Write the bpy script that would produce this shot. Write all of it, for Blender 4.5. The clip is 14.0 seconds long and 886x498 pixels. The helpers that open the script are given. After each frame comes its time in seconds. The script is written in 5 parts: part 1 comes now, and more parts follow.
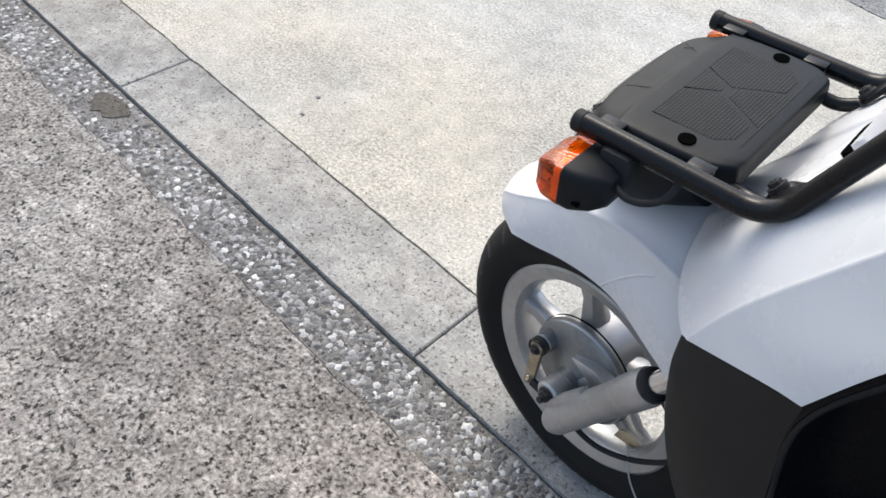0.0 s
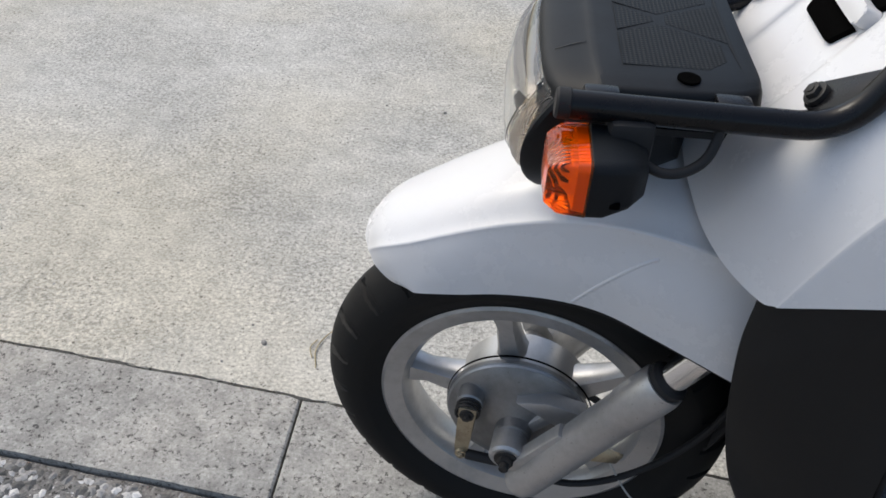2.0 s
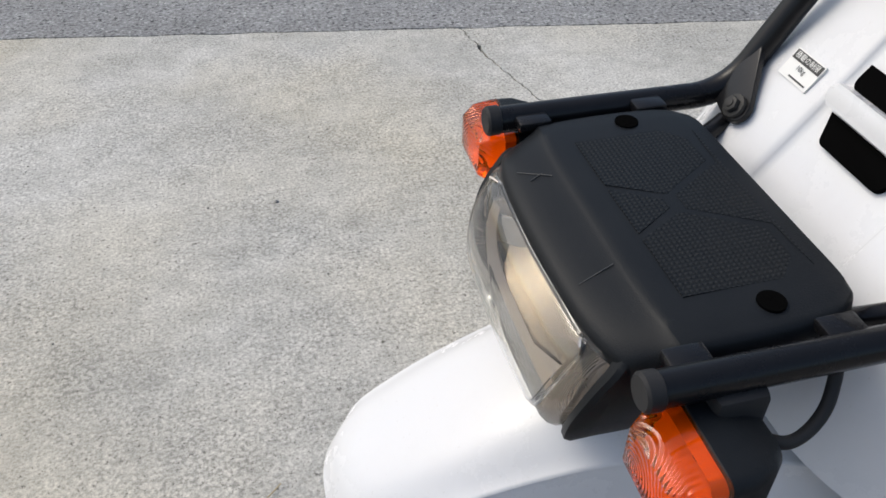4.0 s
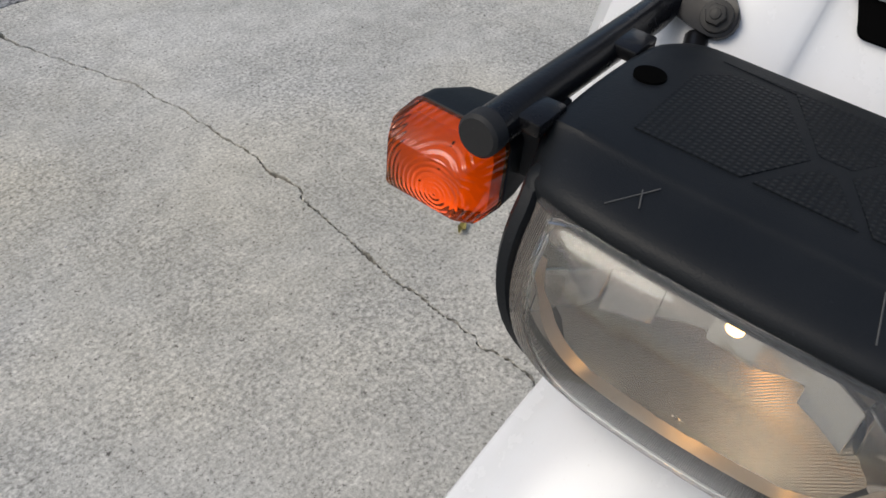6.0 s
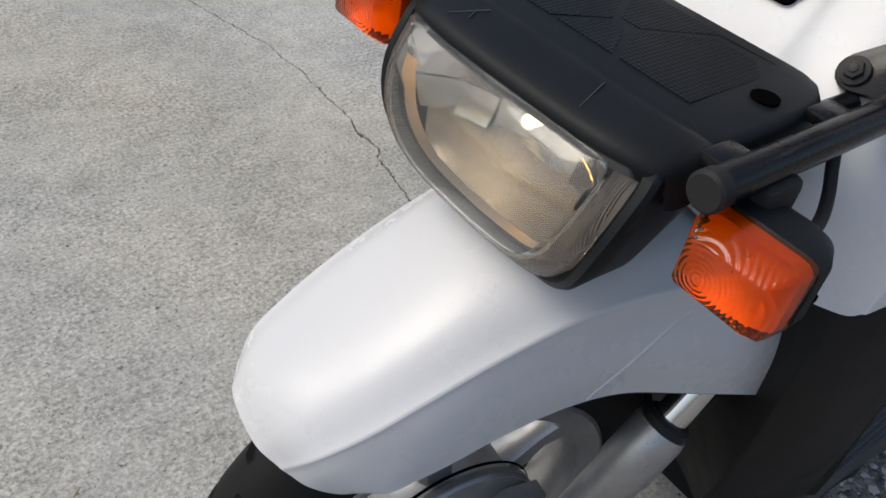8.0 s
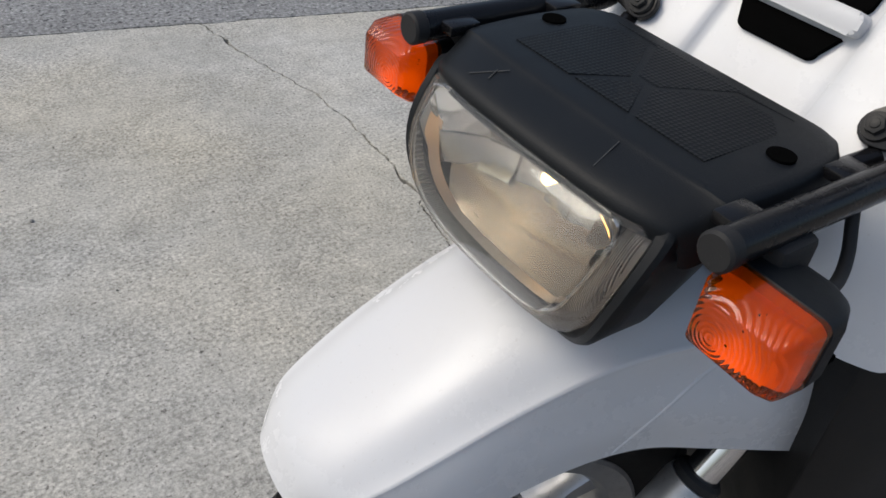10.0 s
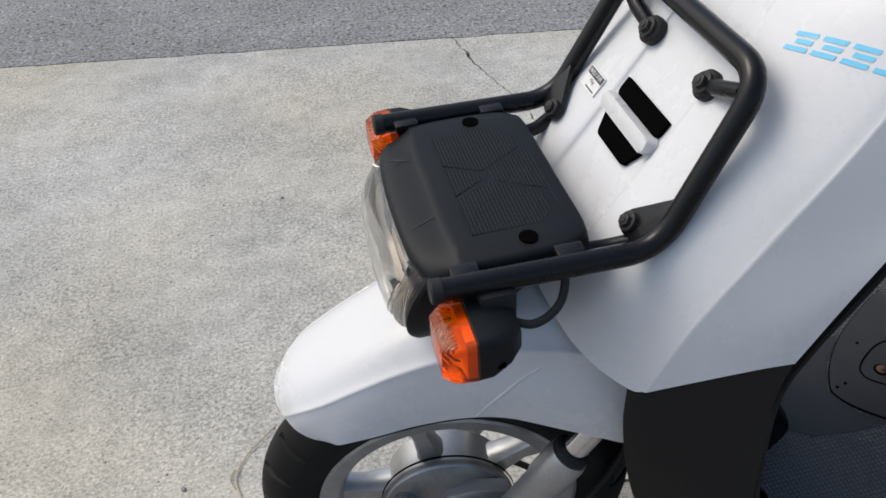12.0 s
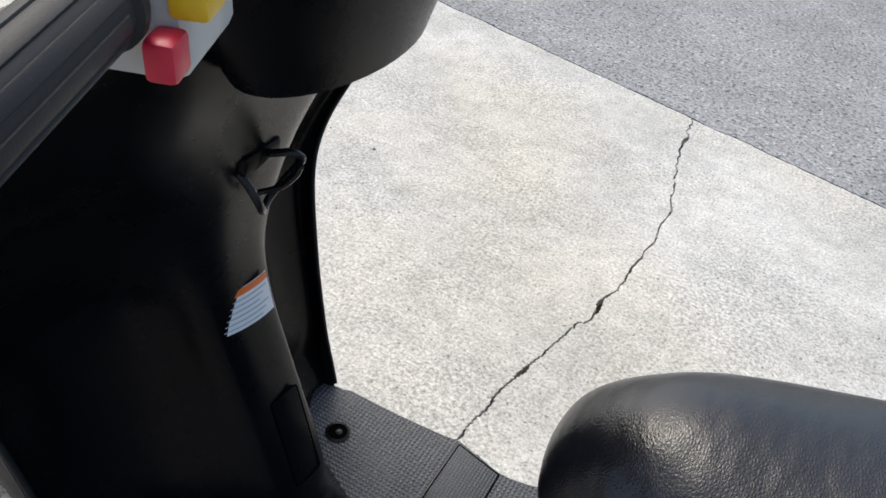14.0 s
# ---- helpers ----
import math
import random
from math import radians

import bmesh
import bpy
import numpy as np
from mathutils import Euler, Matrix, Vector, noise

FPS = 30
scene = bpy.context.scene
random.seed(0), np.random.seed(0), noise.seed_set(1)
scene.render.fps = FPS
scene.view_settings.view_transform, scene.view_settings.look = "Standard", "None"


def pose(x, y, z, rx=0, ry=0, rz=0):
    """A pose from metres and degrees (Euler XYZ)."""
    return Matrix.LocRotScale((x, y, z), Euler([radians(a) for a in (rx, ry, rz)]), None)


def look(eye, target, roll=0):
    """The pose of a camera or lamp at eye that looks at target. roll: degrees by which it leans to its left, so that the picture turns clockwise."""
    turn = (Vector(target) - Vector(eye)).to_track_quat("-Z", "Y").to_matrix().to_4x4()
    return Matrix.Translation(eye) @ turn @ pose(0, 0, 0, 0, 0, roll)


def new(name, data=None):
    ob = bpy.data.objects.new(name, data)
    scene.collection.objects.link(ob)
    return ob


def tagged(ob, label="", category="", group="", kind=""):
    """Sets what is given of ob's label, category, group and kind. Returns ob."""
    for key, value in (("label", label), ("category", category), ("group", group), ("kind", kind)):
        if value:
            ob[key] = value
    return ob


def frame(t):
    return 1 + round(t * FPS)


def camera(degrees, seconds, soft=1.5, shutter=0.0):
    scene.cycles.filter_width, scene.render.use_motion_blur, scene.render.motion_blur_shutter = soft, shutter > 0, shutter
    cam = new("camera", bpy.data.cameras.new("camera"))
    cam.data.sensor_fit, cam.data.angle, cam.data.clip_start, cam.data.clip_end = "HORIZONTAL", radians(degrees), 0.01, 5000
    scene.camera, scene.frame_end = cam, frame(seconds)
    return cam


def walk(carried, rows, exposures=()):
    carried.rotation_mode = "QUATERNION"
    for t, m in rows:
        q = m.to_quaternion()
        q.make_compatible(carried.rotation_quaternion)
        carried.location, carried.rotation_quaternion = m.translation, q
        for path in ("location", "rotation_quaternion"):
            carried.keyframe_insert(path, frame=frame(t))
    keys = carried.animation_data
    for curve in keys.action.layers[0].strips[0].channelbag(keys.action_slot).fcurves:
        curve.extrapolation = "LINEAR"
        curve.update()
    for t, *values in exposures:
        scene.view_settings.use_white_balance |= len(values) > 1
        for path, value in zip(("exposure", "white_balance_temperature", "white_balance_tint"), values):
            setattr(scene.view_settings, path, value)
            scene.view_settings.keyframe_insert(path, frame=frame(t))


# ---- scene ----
cam = camera(56.2, 14.0, soft=1.6)
PATH = [
    (0, (0.328, -0.762, 1.174), (-0.61, 0.379, -0.175), 4.8),
    (0.5, (0.098, -0.647, 1.144), (-0.472, 0.746, -0.173), -0.2),
    (1, (0.028, -0.6, 1.056), (-0.168, 0.881, -0.274), 0.4),
    (1.5, (-0.016, -0.624, 1.038), (-0.072, 0.905, -0.25), 1.8),
    (2, (-0.059, -0.698, 1.013), (-0.16, 0.874, -0.22), 3.3),
    (2.5, (-0.067, -0.712, 1.006), (-0.218, 0.874, -0.203), 3.4),
    (3, (-0.101, -0.698, 1.005), (-0.225, 0.9, -0.191), 3.1),
    (3.5, (-0.184, -0.595, 1.068), (-0.132, 1.005, -0.131), 1.7),
    (3.7, (-0.182, -0.524, 1.069), (-0.015, 1.059, -0.144), 0.6),
    (5.8, (-0.298, -0.048, 0.953), (0.907, 0.829, -0.381), 3.7),
    (6, (-0.293, -0.06, 0.961), (0.909, 0.822, -0.371), 3.9),
    (6.5, (-0.256, -0.144, 1.004), (0.904, 0.801, -0.323), 5.0),
    (7, (-0.285, -0.253, 1.001), (0.822, 0.768, -0.315), 7.0),
    (7.5, (-0.337, -0.327, 0.908), (0.729, 0.768, -0.382), 8.1),
    (8, (-0.338, -0.328, 0.948), (0.702, 0.832, -0.305), 8.4),
    (8.2, (-0.334, -0.331, 0.952), (0.696, 0.851, -0.291), 8.1),
    (10.3, (-0.323, -0.34, 0.963), (0.624, 0.961, -0.224), 5.0),
    (10.5, (-0.321, -0.34, 0.962), (0.603, 0.974, -0.228), 4.5),
    (11, (-0.3, -0.348, 0.967), (0.506, 1.022, -0.247), 2.3),
    (11.5, (-0.214, -0.45, 1.065), (0.302, 1.025, -0.183), -2.5),
    (12, (-0.094, -0.679, 1.194), (0.17, 0.87, -0.044), -4.5),
    (12.5, (0.125, -0.844, 1.224), (0.199, 0.724, -0.015), -4.6),
    (13, (0.39, -0.883, 1.229), (0.285, 0.687, -0.005), -0.3),
    (13.3, (0.543, -0.752, 1.19), (0.309, 0.814, -0.032), 3.2),
    (13.6, (0.663, -0.602, 1.168), (0.263, 0.929, -0.055), 6.0),
    (14, (0.77, -0.455, 1.145), (0.119, 0.986, -0.079), 9.3),
]
walk(cam, [(t, look(eye, target, roll)) for t, eye, target, roll in PATH],
     [(t, e + 0.18, 6430, 6) for t, e in ((0.0, 0.65), (0.5, 0.38), (1.0, 0.2), (3.5, 0.12), (6.0, -0.2), (7.0, -0.23), (11.0, -0.2), (11.5, -0.15), (12.0, 0.0), (12.5, 0.22), (13.0, 0.4), (13.6, 0.55), (14.0, 0.65))])


# ---- light ----
world = bpy.data.worlds.new("overcast_sky")
scene.world = world
world.use_nodes = True
wn = world.node_tree.nodes
sky = wn.new("ShaderNodeTexSky")
sky.sky_type = "NISHITA"
sky.sun_disc = False
sky.sun_elevation = radians(52)
sky.sun_rotation = radians(-56)
sky.air_density, sky.dust_density = 1.0, 4.5
wn["Background"].inputs["Strength"].default_value = 0.15
world.node_tree.links.new(sky.outputs[0], wn["Background"].inputs["Color"])
sun = new("sun", bpy.data.lights.new("sun", "SUN"))
sun.data.energy, sun.data.angle, sun.data.color = 0.60, radians(24), (1.0, 0.975, 0.93)
sun.matrix_world = look((-2.2, 1.5, 3.4), (0, 0, 0))

# ---- materials ----


def material(name, colour, rough=0.5, metal=0.0, coat=0.0):
    m = bpy.data.materials.new(name)
    m.use_nodes = True
    b = m.node_tree.nodes["Principled BSDF"]
    b.inputs["Base Color"].default_value = (*colour, 1)
    b.inputs["Roughness"].default_value = rough
    b.inputs["Metallic"].default_value = metal
    b.inputs["Coat Weight"].default_value = coat
    b.inputs["Coat Roughness"].default_value = 0.06
    return m, b, m.node_tree


def coords(nt, scale=1.0):
    tc = nt.nodes.new("ShaderNodeTexCoord")
    mp = nt.nodes.new("ShaderNodeMapping")
    mp.inputs["Scale"].default_value = (scale,) * 3 if isinstance(scale, (int, float)) else scale
    nt.links.new(tc.outputs["Object"], mp.inputs["Vector"])
    return mp.outputs[0]


def noise_node(nt, vec, scale, detail=4.0, rough=0.55):
    n = nt.nodes.new("ShaderNodeTexNoise")
    n.inputs["Scale"].default_value, n.inputs["Detail"].default_value, n.inputs["Roughness"].default_value = scale, detail, rough
    nt.links.new(vec, n.inputs["Vector"])
    return n.outputs["Fac"]


def ramp(nt, fac, stops):
    r = nt.nodes.new("ShaderNodeValToRGB")
    e = r.color_ramp.elements
    while len(e) < len(stops):
        e.new(0.5)
    for i, (p, c) in enumerate(stops):
        e[i].position = p
        e[i].color = (*c, 1) if isinstance(c, tuple) else (c, c, c, 1)
    nt.links.new(fac, r.inputs[0])
    return r.outputs[0]


def mix(nt, a, b, fac, mode="MIX"):
    n = nt.nodes.new("ShaderNodeMix")
    n.data_type, n.blend_type = "RGBA", mode
    for i, v in ((6, a), (7, b), (0, fac)):
        s = n.inputs[i]
        if isinstance(v, (int, float)):
            s.default_value = v if i == 0 else (v, v, v, 1)
        elif isinstance(v, tuple):
            s.default_value = (*v, 1)
        else:
            nt.links.new(v, s)
    return n.outputs[2]


def bump(nt, b, height, strength, distance):
    n = nt.nodes.new("ShaderNodeBump")
    n.inputs["Strength"].default_value, n.inputs["Distance"].default_value = strength, distance
    nt.links.new(height, n.inputs["Height"])
    nt.links.new(n.outputs[0], b.inputs["Normal"])


def voronoi(nt, vec, scale, out="Distance", feature="F1"):
    n = nt.nodes.new("ShaderNodeTexVoronoi")
    n.feature = feature
    n.inputs["Scale"].default_value = scale
    nt.links.new(vec, n.inputs["Vector"])
    return n.outputs[out]


def mineral(name, low, high, speck, dark, speck_scale, stain_dark, bump_d=0.0015, rough=0.9, blotch=0.80, warm=(1.0, 0.97, 0.92), pit=0.43, mottle=0.0):
    """A rough mineral surface: fine grains, dark pits, large soft stains."""
    m, b, nt = material(name, high, rough)
    v = coords(nt)
    grain = noise_node(nt, v, speck_scale, 3, 0.7)
    base = ramp(nt, grain, [(0.3, low), (0.7, high)])
    pits = ramp(nt, noise_node(nt, v, speck_scale * 0.5, 4, 0.75), [(pit - 0.07, 1.0), (pit, 0.0)])
    c = mix(nt, base, dark, pits)
    light = ramp(nt, noise_node(nt, v, speck_scale * 0.8, 2, 0.5), [(0.62, 0.0), (0.72, 0.7)])
    c = mix(nt, c, speck, light)
    stain = ramp(nt, noise_node(nt, v, 2.1, 7, 0.66), [(0.38, stain_dark), (0.58, (1.0, 1.0, 1.0))])
    c = mix(nt, c, stain, 1.0, "MULTIPLY")
    tone = ramp(nt, noise_node(nt, v, 1.1, 3, 0.5), [(0.42, (1.0, 1.0, 1.0)), (0.62, warm)])
    c = mix(nt, c, tone, 1.0, "MULTIPLY")
    fine = ramp(nt, noise_node(nt, v, 19, 6, 0.7), [(0.36, blotch), (0.60, 1.0)])
    c = mix(nt, c, fine, 0.9, "MULTIPLY")
    if mottle:
        # coarse sandy grit, thicker in the stained patches
        grit = ramp(nt, noise_node(nt, v, 105, 3, 0.7), [(0.40, 1.0 - mottle), (0.57, 1.04)])
        patchy = ramp(nt, noise_node(nt, v, 3.1, 6, 0.62), [(0.40, 1.0), (0.60, 0.30)])
        c = mix(nt, c, grit, patchy, "MULTIPLY")
    nt.links.new(c, b.inputs["Base Color"])
    bump(nt, b, noise_node(nt, v, speck_scale * 0.6, 5, 0.8), 0.7, bump_d)
    return m


M_PAD = mineral("pad_concrete", (0.38, 0.37, 0.34), (0.78, 0.765, 0.72), (0.78, 0.76, 0.72), (0.17, 0.16, 0.145), 170, (0.80, 0.80, 0.79), 0.0015, 0.9, 0.80, (1.0, 0.96, 0.87), 0.40, 0.38)
M_GUTTER = mineral("gutter_concrete", (0.30, 0.295, 0.28), (0.54, 0.53, 0.505), (0.66, 0.65, 0.62), (0.09, 0.087, 0.083), 200, (0.66, 0.66, 0.66), 0.002, 0.9, 0.66)
M_APRON = mineral("worn_apron", (0.15, 0.138, 0.127), (0.88, 0.835, 0.78), (0.95, 0.92, 0.88), (0.03, 0.028, 0.025), 130, (0.62, 0.60, 0.585), 0.012, 0.9, 0.50, (1.0, 0.96, 0.93), 0.455, 0.55)
M_ROAD = mineral("road_asphalt", (0.11, 0.112, 0.115), (0.46, 0.46, 0.46), (0.75, 0.75, 0.74), (0.045, 0.046, 0.05), 85, (0.8, 0.8, 0.8), 0.006, 0.9, 0.8, (1.0, 1.0, 1.0))
M_BED = mineral("aggregate_bed", (0.10, 0.095, 0.09), (0.38, 0.365, 0.345), (0.6, 0.58, 0.55), (0.035, 0.033, 0.03), 180, (0.6, 0.6, 0.6), 0.005)
M_SOIL = mineral("soil", (0.07, 0.062, 0.052), (0.19, 0.17, 0.145), (0.12, 0.11, 0.095), (0.02, 0.018, 0.016), 160, (0.7, 0.7, 0.7), 0.003, 1.0)

M_STONE, sb, snt = material("stone_chip", (0.5, 0.49, 0.46), 0.75)
geo = snt.nodes.new("ShaderNodeNewGeometry")
snt.links.new(mix(snt, ramp(snt, geo.outputs["Random Per Island"], [(0.0, (0.07, 0.07, 0.068)), (0.35, (0.17, 0.166, 0.158)), (0.75, (0.40, 0.39, 0.375)), (1.0, (0.80, 0.79, 0.77))]),
                  ramp(snt, noise_node(snt, coords(snt), 260, 4), [(0.3, 0.6), (0.7, 1.0)]), 0.8, "MULTIPLY"), sb.inputs["Base Color"])


def grime(m, b, nt, colour, amount, scale=9.0, rough=(0.25, 0.5)):
    """Faint dirt and dull patches over a painted or moulded surface."""
    v = coords(nt)
    d = ramp(nt, noise_node(nt, v, scale, 7, 0.7), [(0.45, 0.0), (0.8, 1.0)])
    base = tuple(b.inputs["Base Color"].default_value)[:3]
    sp = ramp(nt, noise_node(nt, v, 330, 2, 0.5), [(0.70, 0.0), (0.73, 1.0)])
    c = mix(nt, base, colour, mix(nt, 0.0, d, amount))
    c = mix(nt, c, colour, mix(nt, 0.0, sp, amount))
    nt.links.new(c, b.inputs["Base Color"])
    r = nt.nodes.new("ShaderNodeMapRange")
    r.inputs[3].default_value, r.inputs[4].default_value = rough
    nt.links.new(d, r.inputs[0])
    nt.links.new(r.outputs[0], b.inputs["Roughness"])


M_WHITE, b_, n_ = material("white_paint", (0.69, 0.695, 0.71), 0.3, 0, 0.12)
b_.inputs["Specular IOR Level"].default_value = 0.35
grime(M_WHITE, b_, n_, (0.42, 0.39, 0.35), 0.16, 7, (0.24, 0.38))


def moulded(name, colour, rough, grain, depth, coat=0.0, spec=0.18):
    m, b, nt = material(name, colour, rough, 0, coat)
    b.inputs["Specular IOR Level"].default_value = spec
    grime(m, b, nt, tuple(min(1, c * 1.8 + 0.006) for c in colour), 0.4, 6, (rough - 0.08, rough + 0.14))
    if depth:
        bump(nt, b, noise_node(nt, coords(nt), grain, 3, 0.6), 0.5, depth)
    return m


M_BLACK = moulded("black_textured_plastic", (0.009, 0.0105, 0.0125), 0.5, 900, 0.0004)
M_FLOOR = moulded("worn_black_plastic", (0.040, 0.041, 0.044), 0.5, 900, 0.0003)
M_SATIN = moulded("black_satin_plastic", (0.008, 0.008, 0.009), 0.36, 900, 0.0002, 0.0, 0.32)
M_COVER = moulded("dark_grey_moulded_plastic", (0.016, 0.0155, 0.0155), 0.55, 900, 0.0004)
M_GLOSS = moulded("black_smooth_plastic", (0.003, 0.003, 0.0037), 0.32, 900, 0.0001, 0.0, 0.11)
M_TUBE = moulded("black_enamel_steel", (0.007, 0.007, 0.008), 0.34, 300, 0.0003, 0.2)
M_TYRE = moulded("tyre_rubber", (0.011, 0.011, 0.011), 0.68, 500, 0.0003)
M_RUBBER = moulded("rubber", (0.024, 0.024, 0.025), 0.6, 700, 0.0003)
M_VINYL, b_, n_ = material("seat_vinyl", (0.006, 0.0065, 0.009), 0.27)
v_ = mix(n_, voronoi(n_, coords(n_, (1.0, 0.6, 1.0)), 430, "Distance", "DISTANCE_TO_EDGE"), noise_node(n_, coords(n_, (1.0, 0.45, 1.0)), 13, 3.0, 0.5), 0.95)
bump(n_, b_, v_, 0.55, 0.013)
# black without gloss, paints the shade inside slots, holes and joints
M_DARK, b_, n_ = material("recess_shade", (0.003, 0.003, 0.003), 0.9)
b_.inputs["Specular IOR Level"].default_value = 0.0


def dimpled(name, colour, pitch, relief, spec=0.35, valley_shade=0.62):
    """Moulded plastic with a fine raised grid of studs, the shade between them painted in."""
    m, b, nt = material(name, colour, 0.55)
    b.inputs["Specular IOR Level"].default_value = spec
    grime(m, b, nt, tuple(0.6 * c + 0.012 for c in colour), 0.3, 8, (0.48, 0.66))
    v = coords(nt, math.pi / pitch)
    sep = nt.nodes.new("ShaderNodeSeparateXYZ")
    nt.links.new(v, sep.inputs[0])

    def op(kind, a, c=None):
        n = nt.nodes.new("ShaderNodeMath")
        n.operation = kind
        for s, val in zip(n.inputs, (a, c)):
            if isinstance(val, (int, float)):
                s.default_value = val
            elif val is not None:
                nt.links.new(val, s)
        return n.outputs[0]
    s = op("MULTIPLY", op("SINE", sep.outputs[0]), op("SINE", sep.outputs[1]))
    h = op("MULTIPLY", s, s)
    # painted shading: colour darkens between the studs and lightens on their tops
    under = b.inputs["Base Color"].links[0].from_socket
    nt.links.new(mix(nt, under, ramp(nt, h, [(0.05, valley_shade), (0.6, 1.15)]), 1.0, "MULTIPLY"), b.inputs["Base Color"])
    bump(nt, b, h, 0.8, relief)
    return m


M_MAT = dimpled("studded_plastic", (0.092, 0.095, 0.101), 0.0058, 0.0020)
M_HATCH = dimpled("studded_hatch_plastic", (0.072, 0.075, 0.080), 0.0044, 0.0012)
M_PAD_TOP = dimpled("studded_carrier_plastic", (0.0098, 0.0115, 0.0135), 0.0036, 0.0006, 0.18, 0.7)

M_ALLOY, b_, n_ = material("silver_painted_alloy", (0.50, 0.50, 0.50), 0.42, 0.7)
grime(M_ALLOY, b_, n_, (0.16, 0.14, 0.12), 0.5, 14, (0.34, 0.6))
bump(n_, b_, noise_node(n_, coords(n_), 420, 3), 0.25, 0.0006)
M_CAST, b_, n_ = material("grey_cast_alloy", (0.30, 0.30, 0.30), 0.45, 0.75)
grime(M_CAST, b_, n_, (0.10, 0.09, 0.08), 0.6, 16, (0.38, 0.62))
M_CHROME, b_, n_ = material("polished_metal", (0.82, 0.82, 0.83), 0.16, 1.0)
M_ZINC, b_, n_ = material("yellow_zinc_steel", (0.45, 0.40, 0.30), 0.45, 0.9)
grime(M_ZINC, b_, n_, (0.10, 0.06, 0.035), 0.7, 40, (0.35, 0.65))
M_RUST, b_, n_ = material("rusty_bolt", (0.16, 0.09, 0.06), 0.7, 0.4)
grime(M_RUST, b_, n_, (0.30, 0.16, 0.09), 0.7, 150, (0.5, 0.8))
M_BOLT = moulded("black_oxide_bolt", (0.03, 0.029, 0.028), 0.45, 600, 0.0002)
M_GREY = moulded("light_grey_plastic", (0.45, 0.45, 0.43), 0.45, 700, 0.0002)
M_RED, b_, n_ = material("red_button", (0.55, 0.01, 0.04), 0.4)
M_YELLOW, b_, n_ = material("yellow_button", (0.70, 0.42, 0.01), 0.4)
M_PAPER, b_, n_ = material("sticker_white", (0.75, 0.75, 0.73), 0.4)
M_INK, b_, n_ = material("sticker_ink", (0.02, 0.02, 0.02), 0.5)
M_GREYINK, b_, n_ = material("faint_ink", (0.42, 0.44, 0.47), 0.5)
M_ORANGEINK, b_, n_ = material("warning_orange", (0.75, 0.16, 0.02), 0.45)
M_CYAN, b_, n_ = material("sky_blue_decal", (0.16, 0.56, 0.82), 0.3)
M_SCUFF, b_, n_ = material("scuffed_plastic", (0.07, 0.07, 0.068), 0.7)

M_AMBER = {}
for s in (-1, 1):
    M_AMBER[s], b_, n_ = material("amber_lens", (1.0, 0.20, 0.003), 0.05)
    b_.inputs["Transmission Weight"].default_value = 0.92
    b_.inputs["IOR"].default_value = 1.42
    tc_ = n_.nodes.new("ShaderNodeTexCoord")
    mp_ = n_.nodes.new("ShaderNodeMapping")
    mp_.inputs["Location"].default_value = (0.0, -s * 0.156, -0.6955)
    n_.links.new(tc_.outputs["Object"], mp_.inputs["Vector"])
    w_ = n_.nodes.new("ShaderNodeTexWave")
    w_.wave_type, w_.rings_direction = "RINGS", "X"
    w_.inputs["Scale"].default_value = 105
    n_.links.new(mp_.outputs[0], w_.inputs["Vector"])
    bump(n_, b_, w_.outputs["Fac"], 0.7, 0.00055)
M_AMBER_IN, b_, n_ = material("amber_reflector", (0.95, 0.42, 0.06), 0.3, 0.5)
M_GLASS, b_, n_ = material("clear_lens", (0.97, 0.97, 0.95), 0.03)
b_.inputs["Transmission Weight"].default_value = 0.98
b_.inputs["IOR"].default_value = 1.35
M_RIBBED, b_, n_ = material("ribbed_clear_lens", (0.93, 0.89, 0.84), 0.09)
b_.inputs["Transmission Weight"].default_value = 0.92
b_.inputs["IOR"].default_value = 1.30
w_ = n_.nodes.new("ShaderNodeTexWave")
w_.wave_type, w_.bands_direction = "BANDS", "Y"
w_.inputs["Scale"].default_value = 300
n_.links.new(coords(n_), w_.inputs["Vector"])
bump(n_, b_, w_.outputs["Fac"], 0.8, 0.001)
M_BEZEL, b_, n_ = material("bezel_metal", (0.46, 0.41, 0.36), 0.35, 0.8)
# silvered bowl: brown ground reflection and bulb warmth are put into its colour
M_BOWL_TINT, b_, n_ = material("ribbed_reflector_ground_tint", (0.21, 0.172, 0.13), 0.22, 0.95)
w_ = n_.nodes.new("ShaderNodeTexWave")
w_.wave_type, w_.bands_direction = "BANDS", "DIAGONAL"
w_.inputs["Scale"].default_value = 260
n_.links.new(coords(n_), w_.inputs["Vector"])
bump(n_, b_, w_.outputs["Fac"], 0.4, 0.0005)
M_MIRROR, b_, n_ = material("reflector_mirror", (0.62, 0.59, 0.54), 0.11, 1.0)
bump(n_, b_, noise_node(n_, coords(n_), 60, 1.0), 0.25, 0.002)
M_BULB, b_, n_ = material("lit_bulb", (1.0, 0.75, 0.4), 0.3)
b_.inputs["Emission Color"].default_value = (1.0, 0.52, 0.16, 1)
b_.inputs["Emission Strength"].default_value = 10
M_LEAF, b_, n_ = material("dry_leaf", (0.28, 0.24, 0.07), 0.7)
grime(M_LEAF, b_, n_, (0.16, 0.10, 0.04), 0.8, 90, (0.6, 0.8))
M_STRAW, b_, n_ = material("dry_straw", (0.40, 0.33, 0.20), 0.8)

# ---- building helpers ----


def finish(name, me, mat, parent, label="", smooth=True):
    me.materials.append(mat)
    if smooth:
        me.shade_smooth()
        try:
            me.set_sharp_from_angle(angle=radians(38))
        except AttributeError:
            pass
    ob = new(name, me)
    if parent is not None:
        ob.parent = parent
    return tagged(ob, label)


